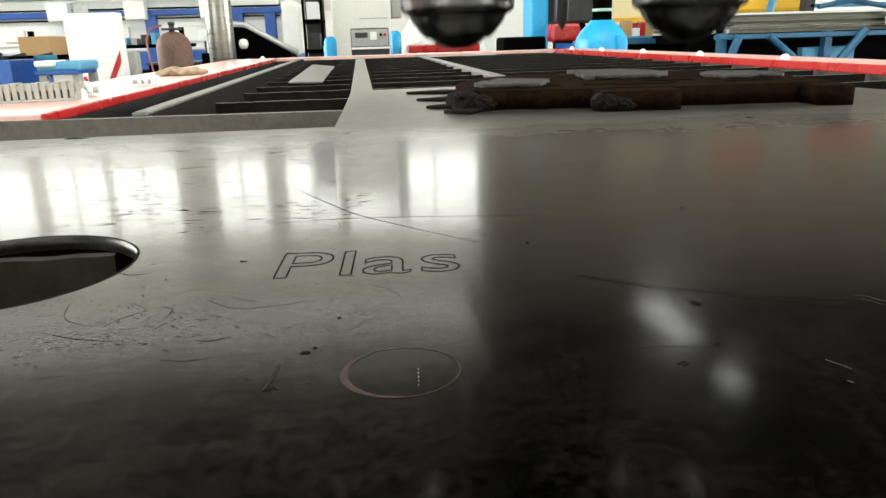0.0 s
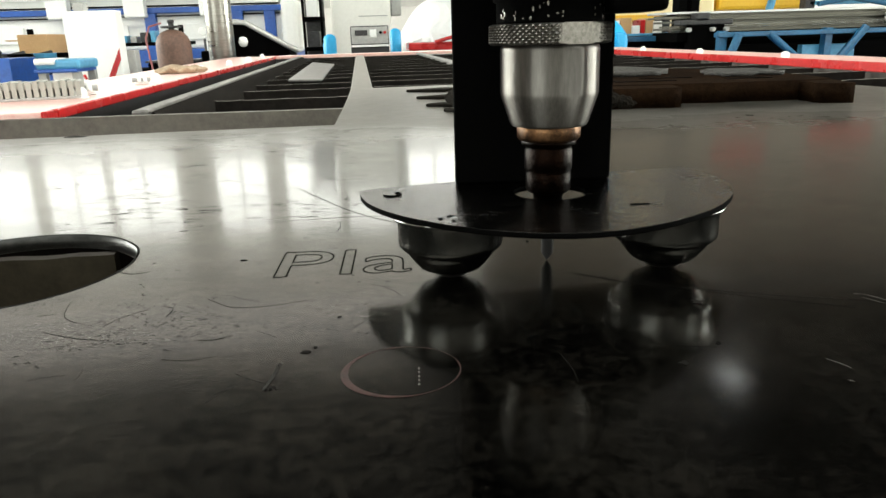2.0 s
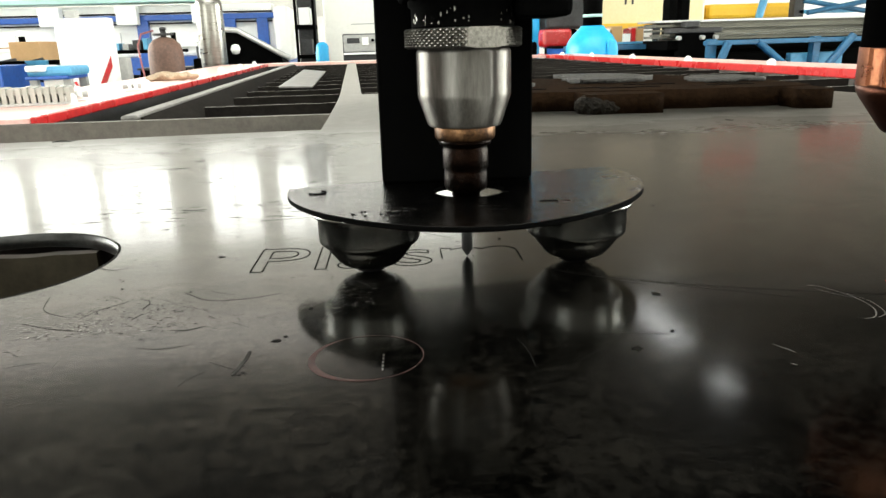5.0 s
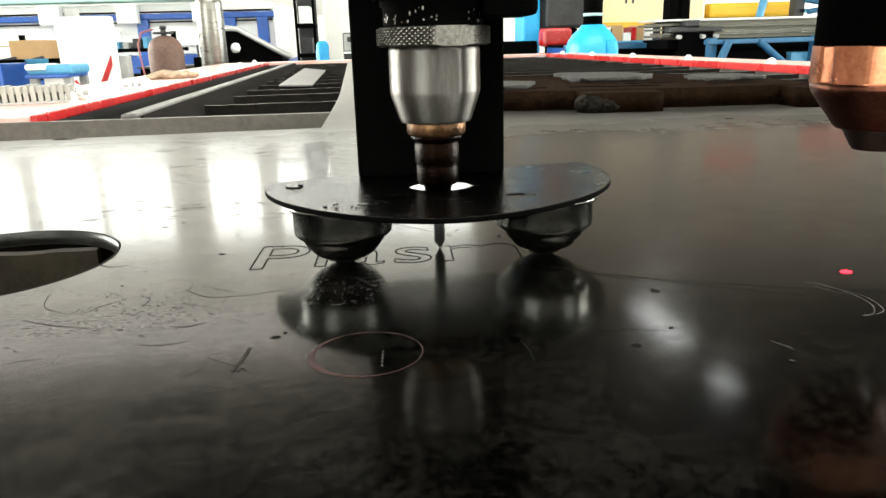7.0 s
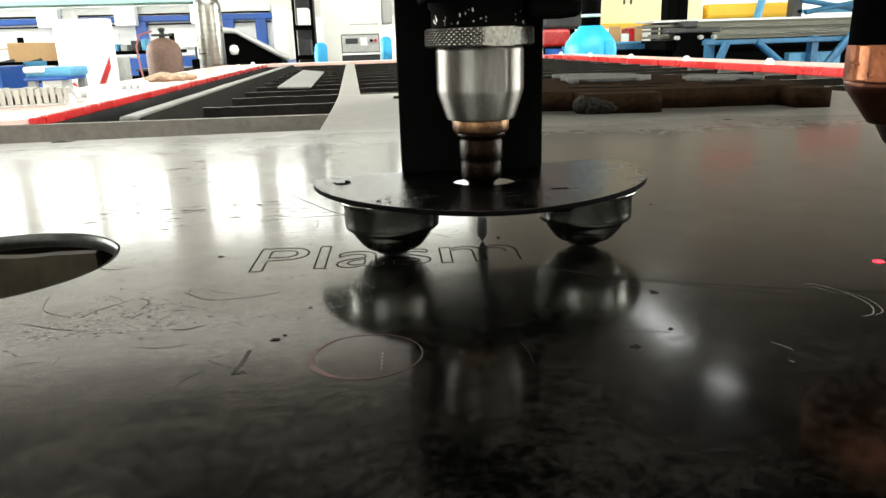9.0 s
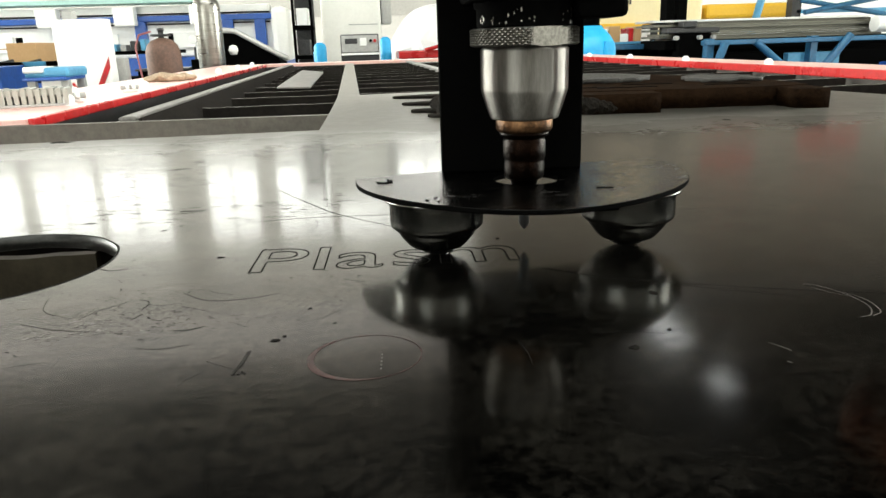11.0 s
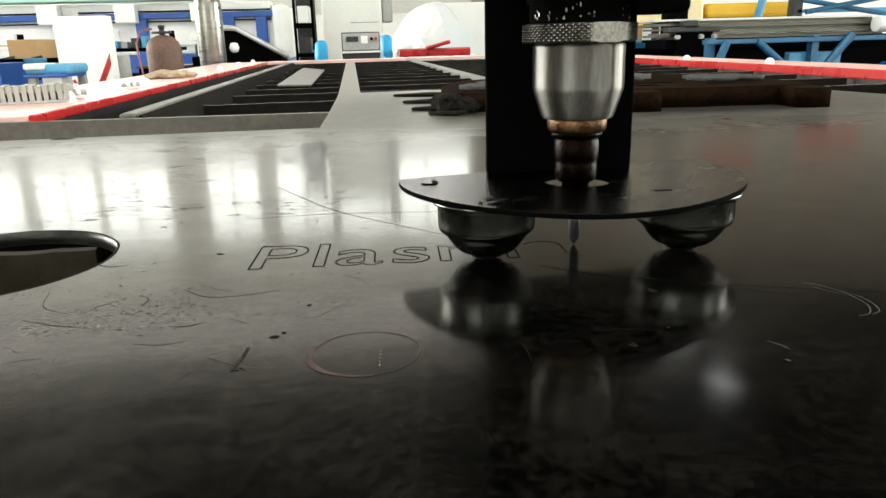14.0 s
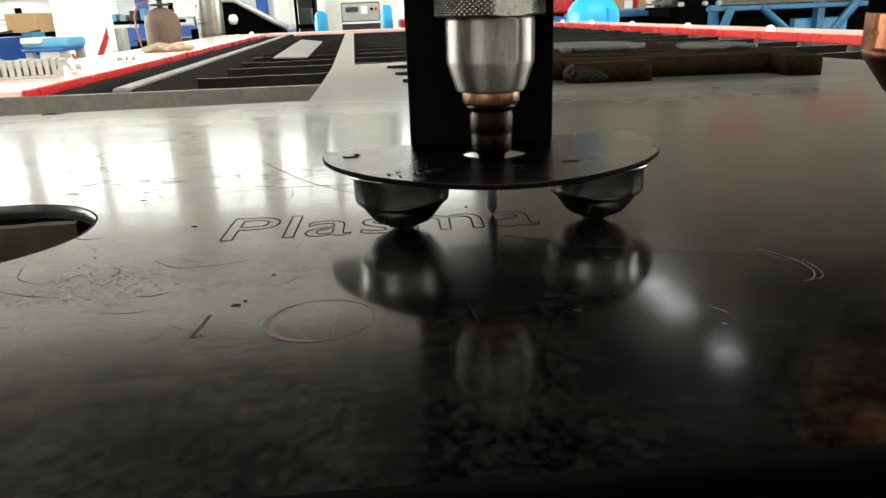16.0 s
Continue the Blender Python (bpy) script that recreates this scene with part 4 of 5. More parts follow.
def offcut_part(name, outline, z1, seed):
    ob = scrap_plate(name, outline, 0.0, z1, M_SCRAP, "", 0.006, seed)
    del ob["category"]
    ob.parent = OFFCUT


offcut_part("slab", [(0.105, 0.765), (0.235, 0.742), (0.324, 0.726), (0.360, 0.720), (0.452, 0.712), (0.500, 0.720), (0.520, 0.90), (0.44, 1.02), (0.33, 0.97), (0.24, 1.05), (0.16, 1.0), (0.115, 0.88)], 0.0205, 2)
offcut_part("lug", [(0.240, 0.700), (0.318, 0.686), (0.322, 0.724), (0.241, 0.738)], 0.0198, 3)
offcut_part("lug", [(0.457, 0.672), (0.488, 0.665), (0.496, 0.717), (0.456, 0.709)], 0.0195, 4)
scrap_plate("slag_plate", [(0.28, 0.86), (0.36, 0.85), (0.40, 0.92), (0.37, 1.0), (0.30, 1.02)], 0.0207, 0.0262, M_CRUST, "small slag-crusted steel piece on the offcut", 0.022, 7)
scrap_plate("slag_plate", [(0.42, 0.80), (0.49, 0.79), (0.505, 0.87), (0.46, 0.91), (0.43, 0.87)], 0.0207, 0.0248, M_CRUST, "small slag-crusted steel piece on the offcut", 0.020, 9)
scrap_plate("slag_plate", [(0.13, 0.80), (0.20, 0.78), (0.225, 0.86), (0.17, 0.90)], 0.0207, 0.0252, M_CRUST, "small slag-crusted steel piece on the offcut", 0.018, 11)
random.seed(8)
for x, y, r in ((0.110, 0.758, 0.014), (0.128, 0.752, 0.011), (0.246, 0.702, 0.013), (0.262, 0.699, 0.010), (0.108, 0.80, 0.012)):
    bm = bmesh.new()
    bmesh.ops.create_icosphere(bm, subdivisions=3, radius=r)
    for v in bm.verts:
        v.co *= 1 + 0.22 * noise.noise(v.co * 110 + Vector((x * 50, y, 0))) + 0.22 * noise.noise(v.co * 320 + Vector((x * 50, y, 0)))
        v.co.x *= 1.25
        v.co.z = max(v.co.z * 0.8, -r * 0.72) + r * 0.72
    bmesh.ops.translate(bm, verts=bm.verts, vec=(x, y + 0.001, 0))
    tagged(part("slag_lump", bm, M_SLAG), "lumpy dark cutting slag beside the offcut", "slag")
for x, y, l, a in ((0.195, 0.80, 0.030, -8), (0.315, 0.775, 0.034, -5), (0.355, 0.815, 0.030, -6), (0.430, 0.765, 0.026, -4), (0.27, 0.79, 0.020, -8)):
    ob = part("cut_slot", box(-l, l, -0.004, 0.004, 0.0200, 0.0212, 0.0003), M_BLACK, OFFCUT, "narrow black flame-cut slot")
    ob.matrix_basis = pose(x, y, 0, 0, 0, a)
# toothed remnant tips beside the slag
for k, (x, y, l) in enumerate(((0.075, 0.80, 0.035), (0.072, 0.90, 0.045), (0.085, 0.74, 0.025), (0.068, 1.02, 0.05))):
    scrap_plate("sheet_sliver", [(x, y), (x + l, y - 0.016), (x + l + 0.02, y + 0.012), (x + l, y + 0.02)], 0.0, 0.004, M_SLAG, "thin dark burnt sliver on the sheet", 0.003, k)
scrap_plate("sheet_remnant", [(-0.150, 1.56), (-0.08, 1.52), (-0.082, 2.40), (-0.165, 2.65)], -0.0085, -0.0045, M_BEAM, "flat grey sheet remnant on the slats", 0.001, 3)


# ---------------------------------------------------------------- the workshop behind
def gas_cylinder(x, y, r, ztop, mat, label, collar=True):
    t = thing("gas_cylinder", label, "gas cylinder", pose(x, y, ZF))
    h = ztop - ZF
    part("shell", lathe([(0.0, 0.0), (r, 0.0), (r, h - 1.0 * r), (r * 0.97, h - 0.72 * r), (r * 0.86, h - 0.40 * r), (r * 0.62, h - 0.15 * r), (r * 0.25, h), (0.0, h)], 40), mat, t)
    if collar:
        part("valve", lathe([(0.0, h + 0.03), (0.012, h + 0.03), (0.014, h - 0.004), (0.0, h - 0.004)], 16), M_DARK, t)
        part("hand_wheel", lathe([(0.0, h + 0.045), (0.016, h + 0.043), (0.016, h + 0.03), (0.0, h + 0.03)], 16), M_DARK, t, "small dark valve wheel")
        part("guard_ring", tube([(0.045 * math.cos(radians(q)), 0.045 * math.sin(radians(q)), h + 0.012) for q in range(0, 331, 30)], 0.005), M_DARK, t, "dark valve guard ring")
    return t


gas_cylinder(-0.672, 3.75, 0.064, 0.335, M_SILVER, "tall brushed steel cylinder beside the table", False)
gas_cylinder(-0.866, 3.6, 0.080, 0.136, M_BROWN, "rust-brown gas cylinder with a domed shoulder")
HOSE = tagged(part("gas_hose", tube([(-0.90, 3.56, 0.165), (-0.945, 3.52, 0.150), (-0.960, 3.5, 0.10), (-0.958, 3.5, 0.055), (-0.945, 3.48, -0.021), (-0.93, 3.46, -0.10), (-0.925, 3.45, -0.3)], 0.0042), M_DULLRED), "thin dull red rubber gas hose", "hose")


def striped_cabinet():
    t = thing("control_cabinet", "white control cabinet with a red diagonal stripe", "cabinet")
    part("body", box(-1.085, -0.895, 2.9, 2.98, ZF, 0.20, 0.004), M_WHITE, t)
    part("side_post", box(-0.935, -0.868, 2.99, 3.05, ZF, 0.055, 0.004), M_GREY, t)
    bm = bmesh.new()
    vs = [bm.verts.new(p) for p in ((-0.990, 2.897, -0.12), (-0.967, 2.897, -0.12), (-0.897, 2.897, 0.022), (-0.897, 2.897, 0.064))]
    bm.faces.new(vs)
    r = bmesh.ops.extrude_face_region(bm, geom=bm.faces[:])
    bmesh.ops.translate(bm, verts=[g for g in r["geom"] if isinstance(g, bmesh.types.BMVert)], vec=(0, 0.0035, 0))
    bmesh.ops.recalc_face_normals(bm, faces=bm.faces)
    part("stripe", bm, M_RED, t, "red diagonal stripe")
    part("stripe", rod((-1.040, 2.896, -0.030), (-0.990, 2.896, -0.125), 0.0055, 6), M_RED, t, "thin red diagonal line")
    part("lamp_box", box(-1.05, -1.01, 2.92, 2.97, 0.20, 0.23, 0.004), M_GREY, t)


striped_cabinet()


def cable_chain():
    t = thing("cable_chain", "pale grey plastic cable chain on the table flange", "cable chain", pose(-0.505, 1.17, 0, 0, 0, 14))
    part("tray", box(-0.07, 0.075, -0.03, 0.03, 0.0, 0.004, 0.001), M_GREY, t)
    for i in range(15):
        x = -0.066 + i * 0.0096
        part("link", box(x, x + 0.0070, -0.028, 0.028, 0.004, 0.027 + 0.001 * math.sin(i * 1.7), 0.0008), M_PALE, t)
    part("core", box(-0.066, 0.076, -0.0255, 0.026, 0.016, 0.0245, 0.0008), M_PALE, t)
    part("end_cap", lathe([(0.0, 0.026), (0.014, 0.0255), (0.018, 0.021), (0.018, 0.004), (0.0, 0.004)], 20, -0.066, -0.010), M_PALE, t)


cable_chain()


def cable_clamp(x, y, r):
    t = thing("cable_clamp", "white plastic cable clamp on the table flange", "clamp", pose(x, y, 0, 0, 0, 25), "clamps on the flange")
    part("foot", box(-r, r, -0.7 * r, 0.7 * r, 0.0, 0.35 * r, 0.002), M_WHITE, t)
    pts = [(0, 0.8 * r * math.cos(radians(a)), 0.45 * r + 0.75 * r * math.sin(radians(a))) for a in range(-10, 200, 15)]
    part("loop", tube([(-0.4 * r, q[1], q[2]) for q in pts], 0.24 * r), M_WHITE, t)
    part("loop", tube([(0.4 * r, q[1], q[2]) for q in pts], 0.24 * r), M_WHITE, t)
    part("cable", rod((-1.2 * r, 0, 0.6 * r), (1.2 * r, 0, 0.6 * r), 0.3 * r), M_GREY, t, "short grey cable end")


cable_clamp(-0.447, 1.235, 0.017)
cable_clamp(-0.432, 1.50, 0.014)


def work_glove():
    bm = bmesh.new()
    for x, y, z, a, b, c in ((0, 0, 0.011, 0.055, 0.03, 0.011), (0.045, 0.01, 0.009, 0.04, 0.022, 0.009), (-0.04, -0.005, 0.008, 0.035, 0.02, 0.008), (0.02, -0.015, 0.014, 0.03, 0.016, 0.008)):
        bmesh.ops.create_icosphere(bm, subdivisions=3, radius=1.0, matrix=Matrix.Translation((x, y, z)) @ Matrix.Diagonal((a, b, c, 1)))
    for v in bm.verts:
        v.co += Vector((0, 0, 1)) * 0.008 * noise.noise(v.co * 42)
        v.co.z = max(v.co.z, 0.0)
    ob = part("rag", bm, M_TAN)
    ob.matrix_basis = pose(-0.462, 1.95, 0.0, 0, 0, 10) @ Matrix.Diagonal((0.82, 0.9, 1.0, 1))
    tagged(ob, "crumpled tan work rag on the table flange", "rag")


work_glove()


def stool():
    t = thing("stool", "blue-topped workshop stool behind the table", "stool")
    part("seat", box(-1.045, -0.905, 2.50, 2.68, 0.004, 0.036, 0.010), M_SKYBLUE, t, "light blue plastic seat")
    part("seat_rim", box(-1.05, -0.915, 2.495, 2.68, -0.006, 0.006, 0.004), M_BLUE, t, "darker blue rim")
    part("cloth", box(-1.043, -0.980, 2.485, 2.60, 0.020, 0.0395, 0.006), M_WHITE, t, "white sheet lying over the seat")
    for x in (-1.03, -0.925):
        for y in (2.52, 2.66):
            part("leg", box(x - 0.012, x + 0.012, y - 0.012, y + 0.012, ZF, -0.005), M_GREY, t)
    part("apron", box(-1.000, -0.925, 2.515, 2.54, -0.060, -0.006), M_CREAM, t)


stool()


def workbench():
    t = thing("workbench", "dark workbench with blue side bins", "workbench")
    part("top", box(-2.3, -1.55, 3.9, 4.6, -0.005, 0.02, 0.004), M_DARK, t)
    part("side_panel", box(-1.70, -1.62, 3.62, 3.9, ZF, 0.03, 0.004), M_BLUE, t)
    part("side_panel", box(-2.2, -1.75, 3.62, 3.88, ZF, -0.02, 0.004), M_BLUE, t)
    for x in (-2.25, -1.6):
        part("leg", box(x, x + 0.04, 4.5, 4.54, ZF, -0.005), M_DARK, t)
    b = thing("cardboard_box", "open brown cardboard box on the bench", "box")
    part("carton", box(-1.775, -1.625, 4.1, 4.35, 0.02, 0.140, 0.003), M_CARD, b)
    part("flap", box(-1.835, -1.775, 4.1, 4.35, 0.108, 0.114), M_CARD, b)
    random.seed(3)
    for i in range(9):
        x = random.uniform(-2.0, -1.55)
        s = random.uniform(0.015, 0.04)
        tagged(part("scrap_tray", lathe([(0.0, 0.0), (0.035 + s, 0.0), (0.045 + s, 0.022), (0.040 + s, 0.024), (0.03, 0.006), (0.0, 0.006)], 10, smooth=False), (M_BLACK, M_DARK, M_BLACK, M_SKYBLUE)[i % 4]), "shallow dark parts tray on the bench", "tray", "trays on the bench").matrix_basis = pose(-2.25 + i * 0.09, 3.99 + 0.03 * (i % 3), 0.021, 0, 0, i * 31)
        tagged(part("tool", rod((x - s, 3.95, 0.03), (x + s, 4.05, 0.03 + random.uniform(0, 0.03)), 0.010), M_DARK), "dark hand tool lying on the bench", "tool")


workbench()


def long_machine():
    t = thing("laser_machine", "long white machine with a blue frame", "machine")
    part("base", box(-4.2, -0.60, 7.0, 8.6, ZF, 0.02, 0.01), M_BLUE, t, "blue machine base")
    part("cover", box(-4.2, -0.66, 7.02, 8.5, 0.02, 0.34, 0.03), M_WHITE, t, "white machine cover")
    part("beam", box(-4.2, -0.62, 6.97, 7.3, 0.335, 0.385, 0.006), M_BLUE, t, "blue cross beam")
    part("top_rail", box(-4.2, -0.70, 7.0, 7.3, 0.40, 0.47, 0.01), M_WHITE, t)
    for x in (-3.6, -2.55, -1.85, -1.08, -0.79):
        part("post", box(x - 0.05, x + 0.05, 6.96, 7.04, -0.1, 0.335, 0.006), M_BLUE, t)
    for z in (0.305, 0.392):
        # raised black strips stand for the shade in the gaps
        part("shadow_gap", box(-4.2, -0.70, 6.98, 7.0, z, z + 0.012), M_BLACK, t, "black strip standing for a shaded seam")
    for x in (-3.1, -2.2, -1.5):
        part("hatch", box(x - 0.14, x + 0.14, 6.99, 7.02, 0.10, 0.24, 0.006), M_WHITE, t, "white hatch")
    part("end_cover", box(-0.69, -0.53, 6.94, 7.6, -0.05, 0.44, 0.05), M_WHITE, t, "white rounded end cover")
    part("gantry_strip", box(-4.2, -1.2, 6.9, 7.2, 0.49, 0.53, 0.006), M_TEAL, t)
    for x in (-2.6, -1.95, -1.3):
        part("carriage", box(x - 0.09, x + 0.09, 6.86, 6.96, 0.30, 0.46, 0.01), M_WHITE, t)


long_machine()


def conveyor():
    t = thing("inclined_conveyor", "black inclined conveyor with bright steel edge", "conveyor")
    prof = [(-0.75, 0.175), (-0.66, 0.17), (-0.42, 0.03), (-0.40, -0.03), (-0.75, -0.03)]
    bm = bmesh.new()
    a = [bm.verts.new((x, 4.5, z)) for x, z in prof]
    b = [bm.verts.new((x, 4.9, z)) for x, z in prof]
    bm.faces.new(a)
    bm.faces.new(b[::-1])
    for i in range(len(prof)):
        j = (i + 1) % len(prof)
        bm.faces.new((a[i], b[i], b[j], a[j]))
    bmesh.ops.recalc_face_normals(bm, faces=bm.faces)
    part("side_plate", bm, M_BLACK, t)
    part("edge_rail", tube([(-0.74, 4.49, 0.185), (-0.655, 4.49, 0.178), (-0.43, 4.49, 0.045), (-0.36, 4.49, 0.01)], 0.016), M_SHEET, t, "bright bent steel edge")
    part("knob", lathe([(0.0, 0.10), (0.02, 0.095), (0.03, 0.07), (0.02, 0.045), (0.0, 0.04)], 12, -0.675, 4.475), M_WHITE, t)
    part("stand", box(-0.72, -0.45, 4.6, 4.8, ZF, -0.03), M_DARK, t)


conveyor()


def feed_unit():
    t = thing("feed_unit", "black feed unit with pale rolls behind the gas cylinder", "machine")
    part("body", box(-1.19, -0.92, 4.3, 4.6, ZF, -0.03, 0.006), M_BLACK, t)
    part("top_plate", box(-1.20, -0.90, 4.29, 4.6, -0.03, -0.018, 0.002), M_DARK, t)
    for k, (x, z, r) in enumerate(((-0.83, 0.10, 0.030), (-0.79, 0.055, 0.032), (-0.87, 0.135, 0.024))):
        part("roll", rod((x, 4.32, z), (x + 0.03, 4.6, z), r, 20), M_SHEET, t, "pale rolled sheet")
    part("roll_support", box(-0.90, -0.76, 4.35, 4.6, ZF, 0.025, 0.004), M_BLACK, t)
    for x in (-1.13, -1.05):
        part("label_plate", box(x, x + 0.05, 4.296, 4.300, -0.10, -0.065, 0.001), M_SKYBLUE, t, "small blue plate")


feed_unit()


def shelf_rack():
    t = thing("storage_rack", "black storage rack with boxes", "rack")
    for x in (-0.425, -0.285):
        part("post", box(x, x + 0.02, 5.95, 6.0, ZF, 1.2), M_BLACK, t)
    for z in (-0.02, 0.21, 0.46, 0.7, 0.95):
        part("shelf", box(-0.425, -0.265, 5.95, 6.35, z, z + 0.03), M_BLACK, t)
    part("back", box(-0.425, -0.265, 6.35, 6.37, ZF, 1.2), M_DARK, t)
    for z, h, m in ((0.24, 0.13, M_WHITE), (0.49, 0.15, M_WHITE), (0.01, 0.12, M_DARK), (0.73, 0.14, M_WHITE)):
        tagged(part("storage_box", box(-0.39, -0.30, 5.97, 6.25, z, z + h, 0.004), m), "storage box standing on the black rack", "box")


shelf_rack()


def tall_cabinet():
    t = thing("tall_cabinet", "large cream electrical cabinet", "cabinet")
    part("body", box(-0.215, 0.30, 6.5, 7.1, ZF, 1.3, 0.008), M_CREAM, t)
    part("door", box(-0.20, 0.285, 6.494, 6.502, -0.7, 1.25, 0.003), M_CREAM, t)
    part("vent_line", box(0.02, 0.27, 6.490, 6.496, 0.245, 0.252), M_GREY, t)
    part("duct", box(0.31, 0.40, 6.6, 6.9, 0.25, 1.6, 0.01), M_GREY, t, "grey flat duct")
    e = thing("power_source", "dark grey power source with a control panel", "power source")
    part("housing", box(-0.042, 0.19, 4.5, 4.9, ZF, 0.14, 0.008), M_DARK, e)
    part("panel", box(-0.036, 0.184, 4.490, 4.502, 0.035, 0.133, 0.003), M_GREY, e, "grey control panel")
    part("display", box(-0.015, 0.06, 4.486, 4.492, 0.085, 0.115, 0.001), M_DARK, e)
    part("meter", box(0.075, 0.115, 4.484, 4.492, 0.072, 0.118, 0.002), M_WHITE, e)
    for x in (0.14, 0.165):
        part("knob", rod((x, 4.475, 0.10), (x, 4.492, 0.10), 0.009), M_RED if x > 0.15 else M_BLACK, e)
    part("strip", box(-0.04, 0.188, 4.486, 4.50, 0.018, 0.03, 0.001), M_WHITE, e)


tall_cabinet()
for x, y, r, h in ((-0.185, 5.0, 0.042, 0.10), (0.255, 5.0, 0.038, 0.125), (-0.22, 5.2, 0.022, 0.05)):
    b = thing("water_bottle", "bright cyan plastic drum", "drum", pose(x, y, ZF))
    part("shell", lathe([(0.0, 0.0), (r, 0.0), (r, h - ZF - r * 0.7), (r * 0.8, h - ZF - r * 0.3), (r * 0.4, h - ZF), (0.0, h - ZF)], 24), M_CYAN, b)


def wrapped_heap():
    bm = bmesh.new()
    bmesh.ops.create_icosphere(bm, subdivisions=4, radius=1.0, matrix=Matrix.Translation((0.63, 5.6, -0.25)) @ Matrix.Diagonal((0.37, 0.28, 0.60, 1)))
    for v in bm.verts:
        v.co += Vector((1, 1, 0.6)) * (0.07 * noise.noise(v.co * 5) + 0.03 * noise.noise(v.co * 17))
        v.co.z = max(v.co.z, ZF)
    tagged(part("wrapped_package", bm, M_WHITE), "white plastic-wrapped package on the floor", "package")
    r = thing("red_trolley", "low red steel trolley", "trolley")
    part("deck", box(0.33, 0.80, 4.8, 5.1, -0.02, 0.03, 0.008), M_RED, r)
    part("bar", rod((0.50, 4.78, 0.03), (0.66, 4.78, 0.07), 0.012), M_RED, r)
    for x in (0.36, 0.66):
        part("post", box(x, x + 0.03, 4.85, 4.88, ZF, -0.02), M_RED, r)


wrapped_heap()


def water_jug():
    t = thing("blue_jug", "bright blue plastic jug with a black neck", "jug", pose(1.287, 3.8, ZF))
    h = -ZF
    part("shell", lathe([(0.0, 0.0), (0.145, 0.0), (0.138, h + 0.020), (0.130, h + 0.052), (0.104, h + 0.090), (0.070, h + 0.122), (0.060, h + 0.137), (0.0, h + 0.137)], 22), M_CYAN, t)
    part("neck", lathe([(0.0, h + 0.42), (0.062, h + 0.42), (0.050, h + 0.24), (0.05, h + 0.135), (0.0, h + 0.135)], 20), M_BLACK, t, "black neck")
    part("neck_band", lathe([(0.0, h + 0.195), (0.0515, h + 0.195), (0.0515, h + 0.180), (0.0, h + 0.180)], 20), M_TEAL, t, "pale band round the neck")
    part("grip", box(0.035, 0.085, -0.150, -0.100, h - 0.10, h + 0.060, 0.012), M_CYAN, t)


water_jug()


def steel_rack():
    t = thing("material_rack", "blue steel rack carrying long sheet metal", "rack")
    for x in (2.0, 2.62, 3.3):
        part("leg", box(x - 0.02, x + 0.02, 3.85, 3.9, ZF, 0.05), M_RACK, t)
    part("beam", box(1.95, 3.6, 3.82, 3.87, 0.016, 0.042, 0.004), M_RACK, t)
    part("brace", rod((2.62, 3.8, -0.16), (2.80, 3.8, 0.05), 0.022), M_RACK, t)
    part("brace", rod((2.0, 3.8, -0.13), (2.06, 3.8, 0.03), 0.022), M_RACK, t)
    part("brace", rod((2.25, 3.83, 0.03), (2.42, 3.83, -0.10), 0.02), M_RACK, t)
    part("rail", box(1.3, 3.6, 4.3, 4.38, 0.0, 0.03, 0.004), M_RACK, t)
    part("lower_panel", box(2.5, 2.82, 3.9, 3.95, -0.2, -0.04, 0.004), M_SKYBLUE, t)
    # dark panels added where the inside of the rack lies dark
    part("dark_side", box(2.05, 3.6, 4.0, 4.1, ZF, -0.03, 0.004), M_BLACK, t)
    part("dark_filler", box(1.45, 3.9, 4.44, 4.48, ZF, 0.022, 0.004), M_BLACK, t, "added black panel closing the rack's dark inside")
    u = thing("black_column", "black steel machine column", "column")
    part("post", box(1.935, 1.985, 4.30, 4.4, ZF, 0.52, 0.004), M_BLACK, u)
    part("post", box(2.01, 2.065, 4.30, 4.4, ZF, 0.52, 0.004), M_BLACK, u)
    part("base", box(1.86, 2.06, 3.96, 4.04, ZF, 0.10, 0.01), M_BLACK, u)
    part("clamp", box(1.79, 2.10, 3.95, 4.04, 0.085, 0.115, 0.006), M_DARK, u)
    part("clamp", box(1.88, 1.96, 3.94, 4.02, 0.115, 0.150, 0.006), M_DARK, u)
    for x in (1.84, 1.98, 2.06):
        part("bolt", rod((x, 3.93, 0.06), (x, 3.96, 0.06), 0.012), M_GREY, u)
    rnd = random.Random(12)
    for k in range(9):
        z = 0.052 + k * 0.0125
        x0 = 1.80 + rnd.uniform(-0.06, 0.22) - (0.0 if k < 5 else 0.02)
        x1 = 3.35 - rnd.uniform(0.0, 0.30)
        ob = part("metal_sheet", box(x0, x1, 4.05 - rnd.uniform(0, 0.05), 4.3, z - 0.0058, z + 0.0058, 0.001), M_SHEET if k == 8 else M_OLIVE)
        tagged(ob, "long bright metal sheet lying on the rack" if k == 8 else "long olive-grey metal sheet in the stack on the rack", "sheet metal", "sheets on the rack")
    part("bearer", box(1.80, 3.5, 4.0, 4.36, -0.006, 0.046, 0.004), M_BLACK, t, "black bearer under the sheets")
    p = part("foil_roll", rod((3.05, 3.95, 0.105), (3.45, 3.95, 0.095), 0.045, 24), M_WHITE)
    tagged(p, "white film-wrapped roll on the rack", "roll")


steel_rack()


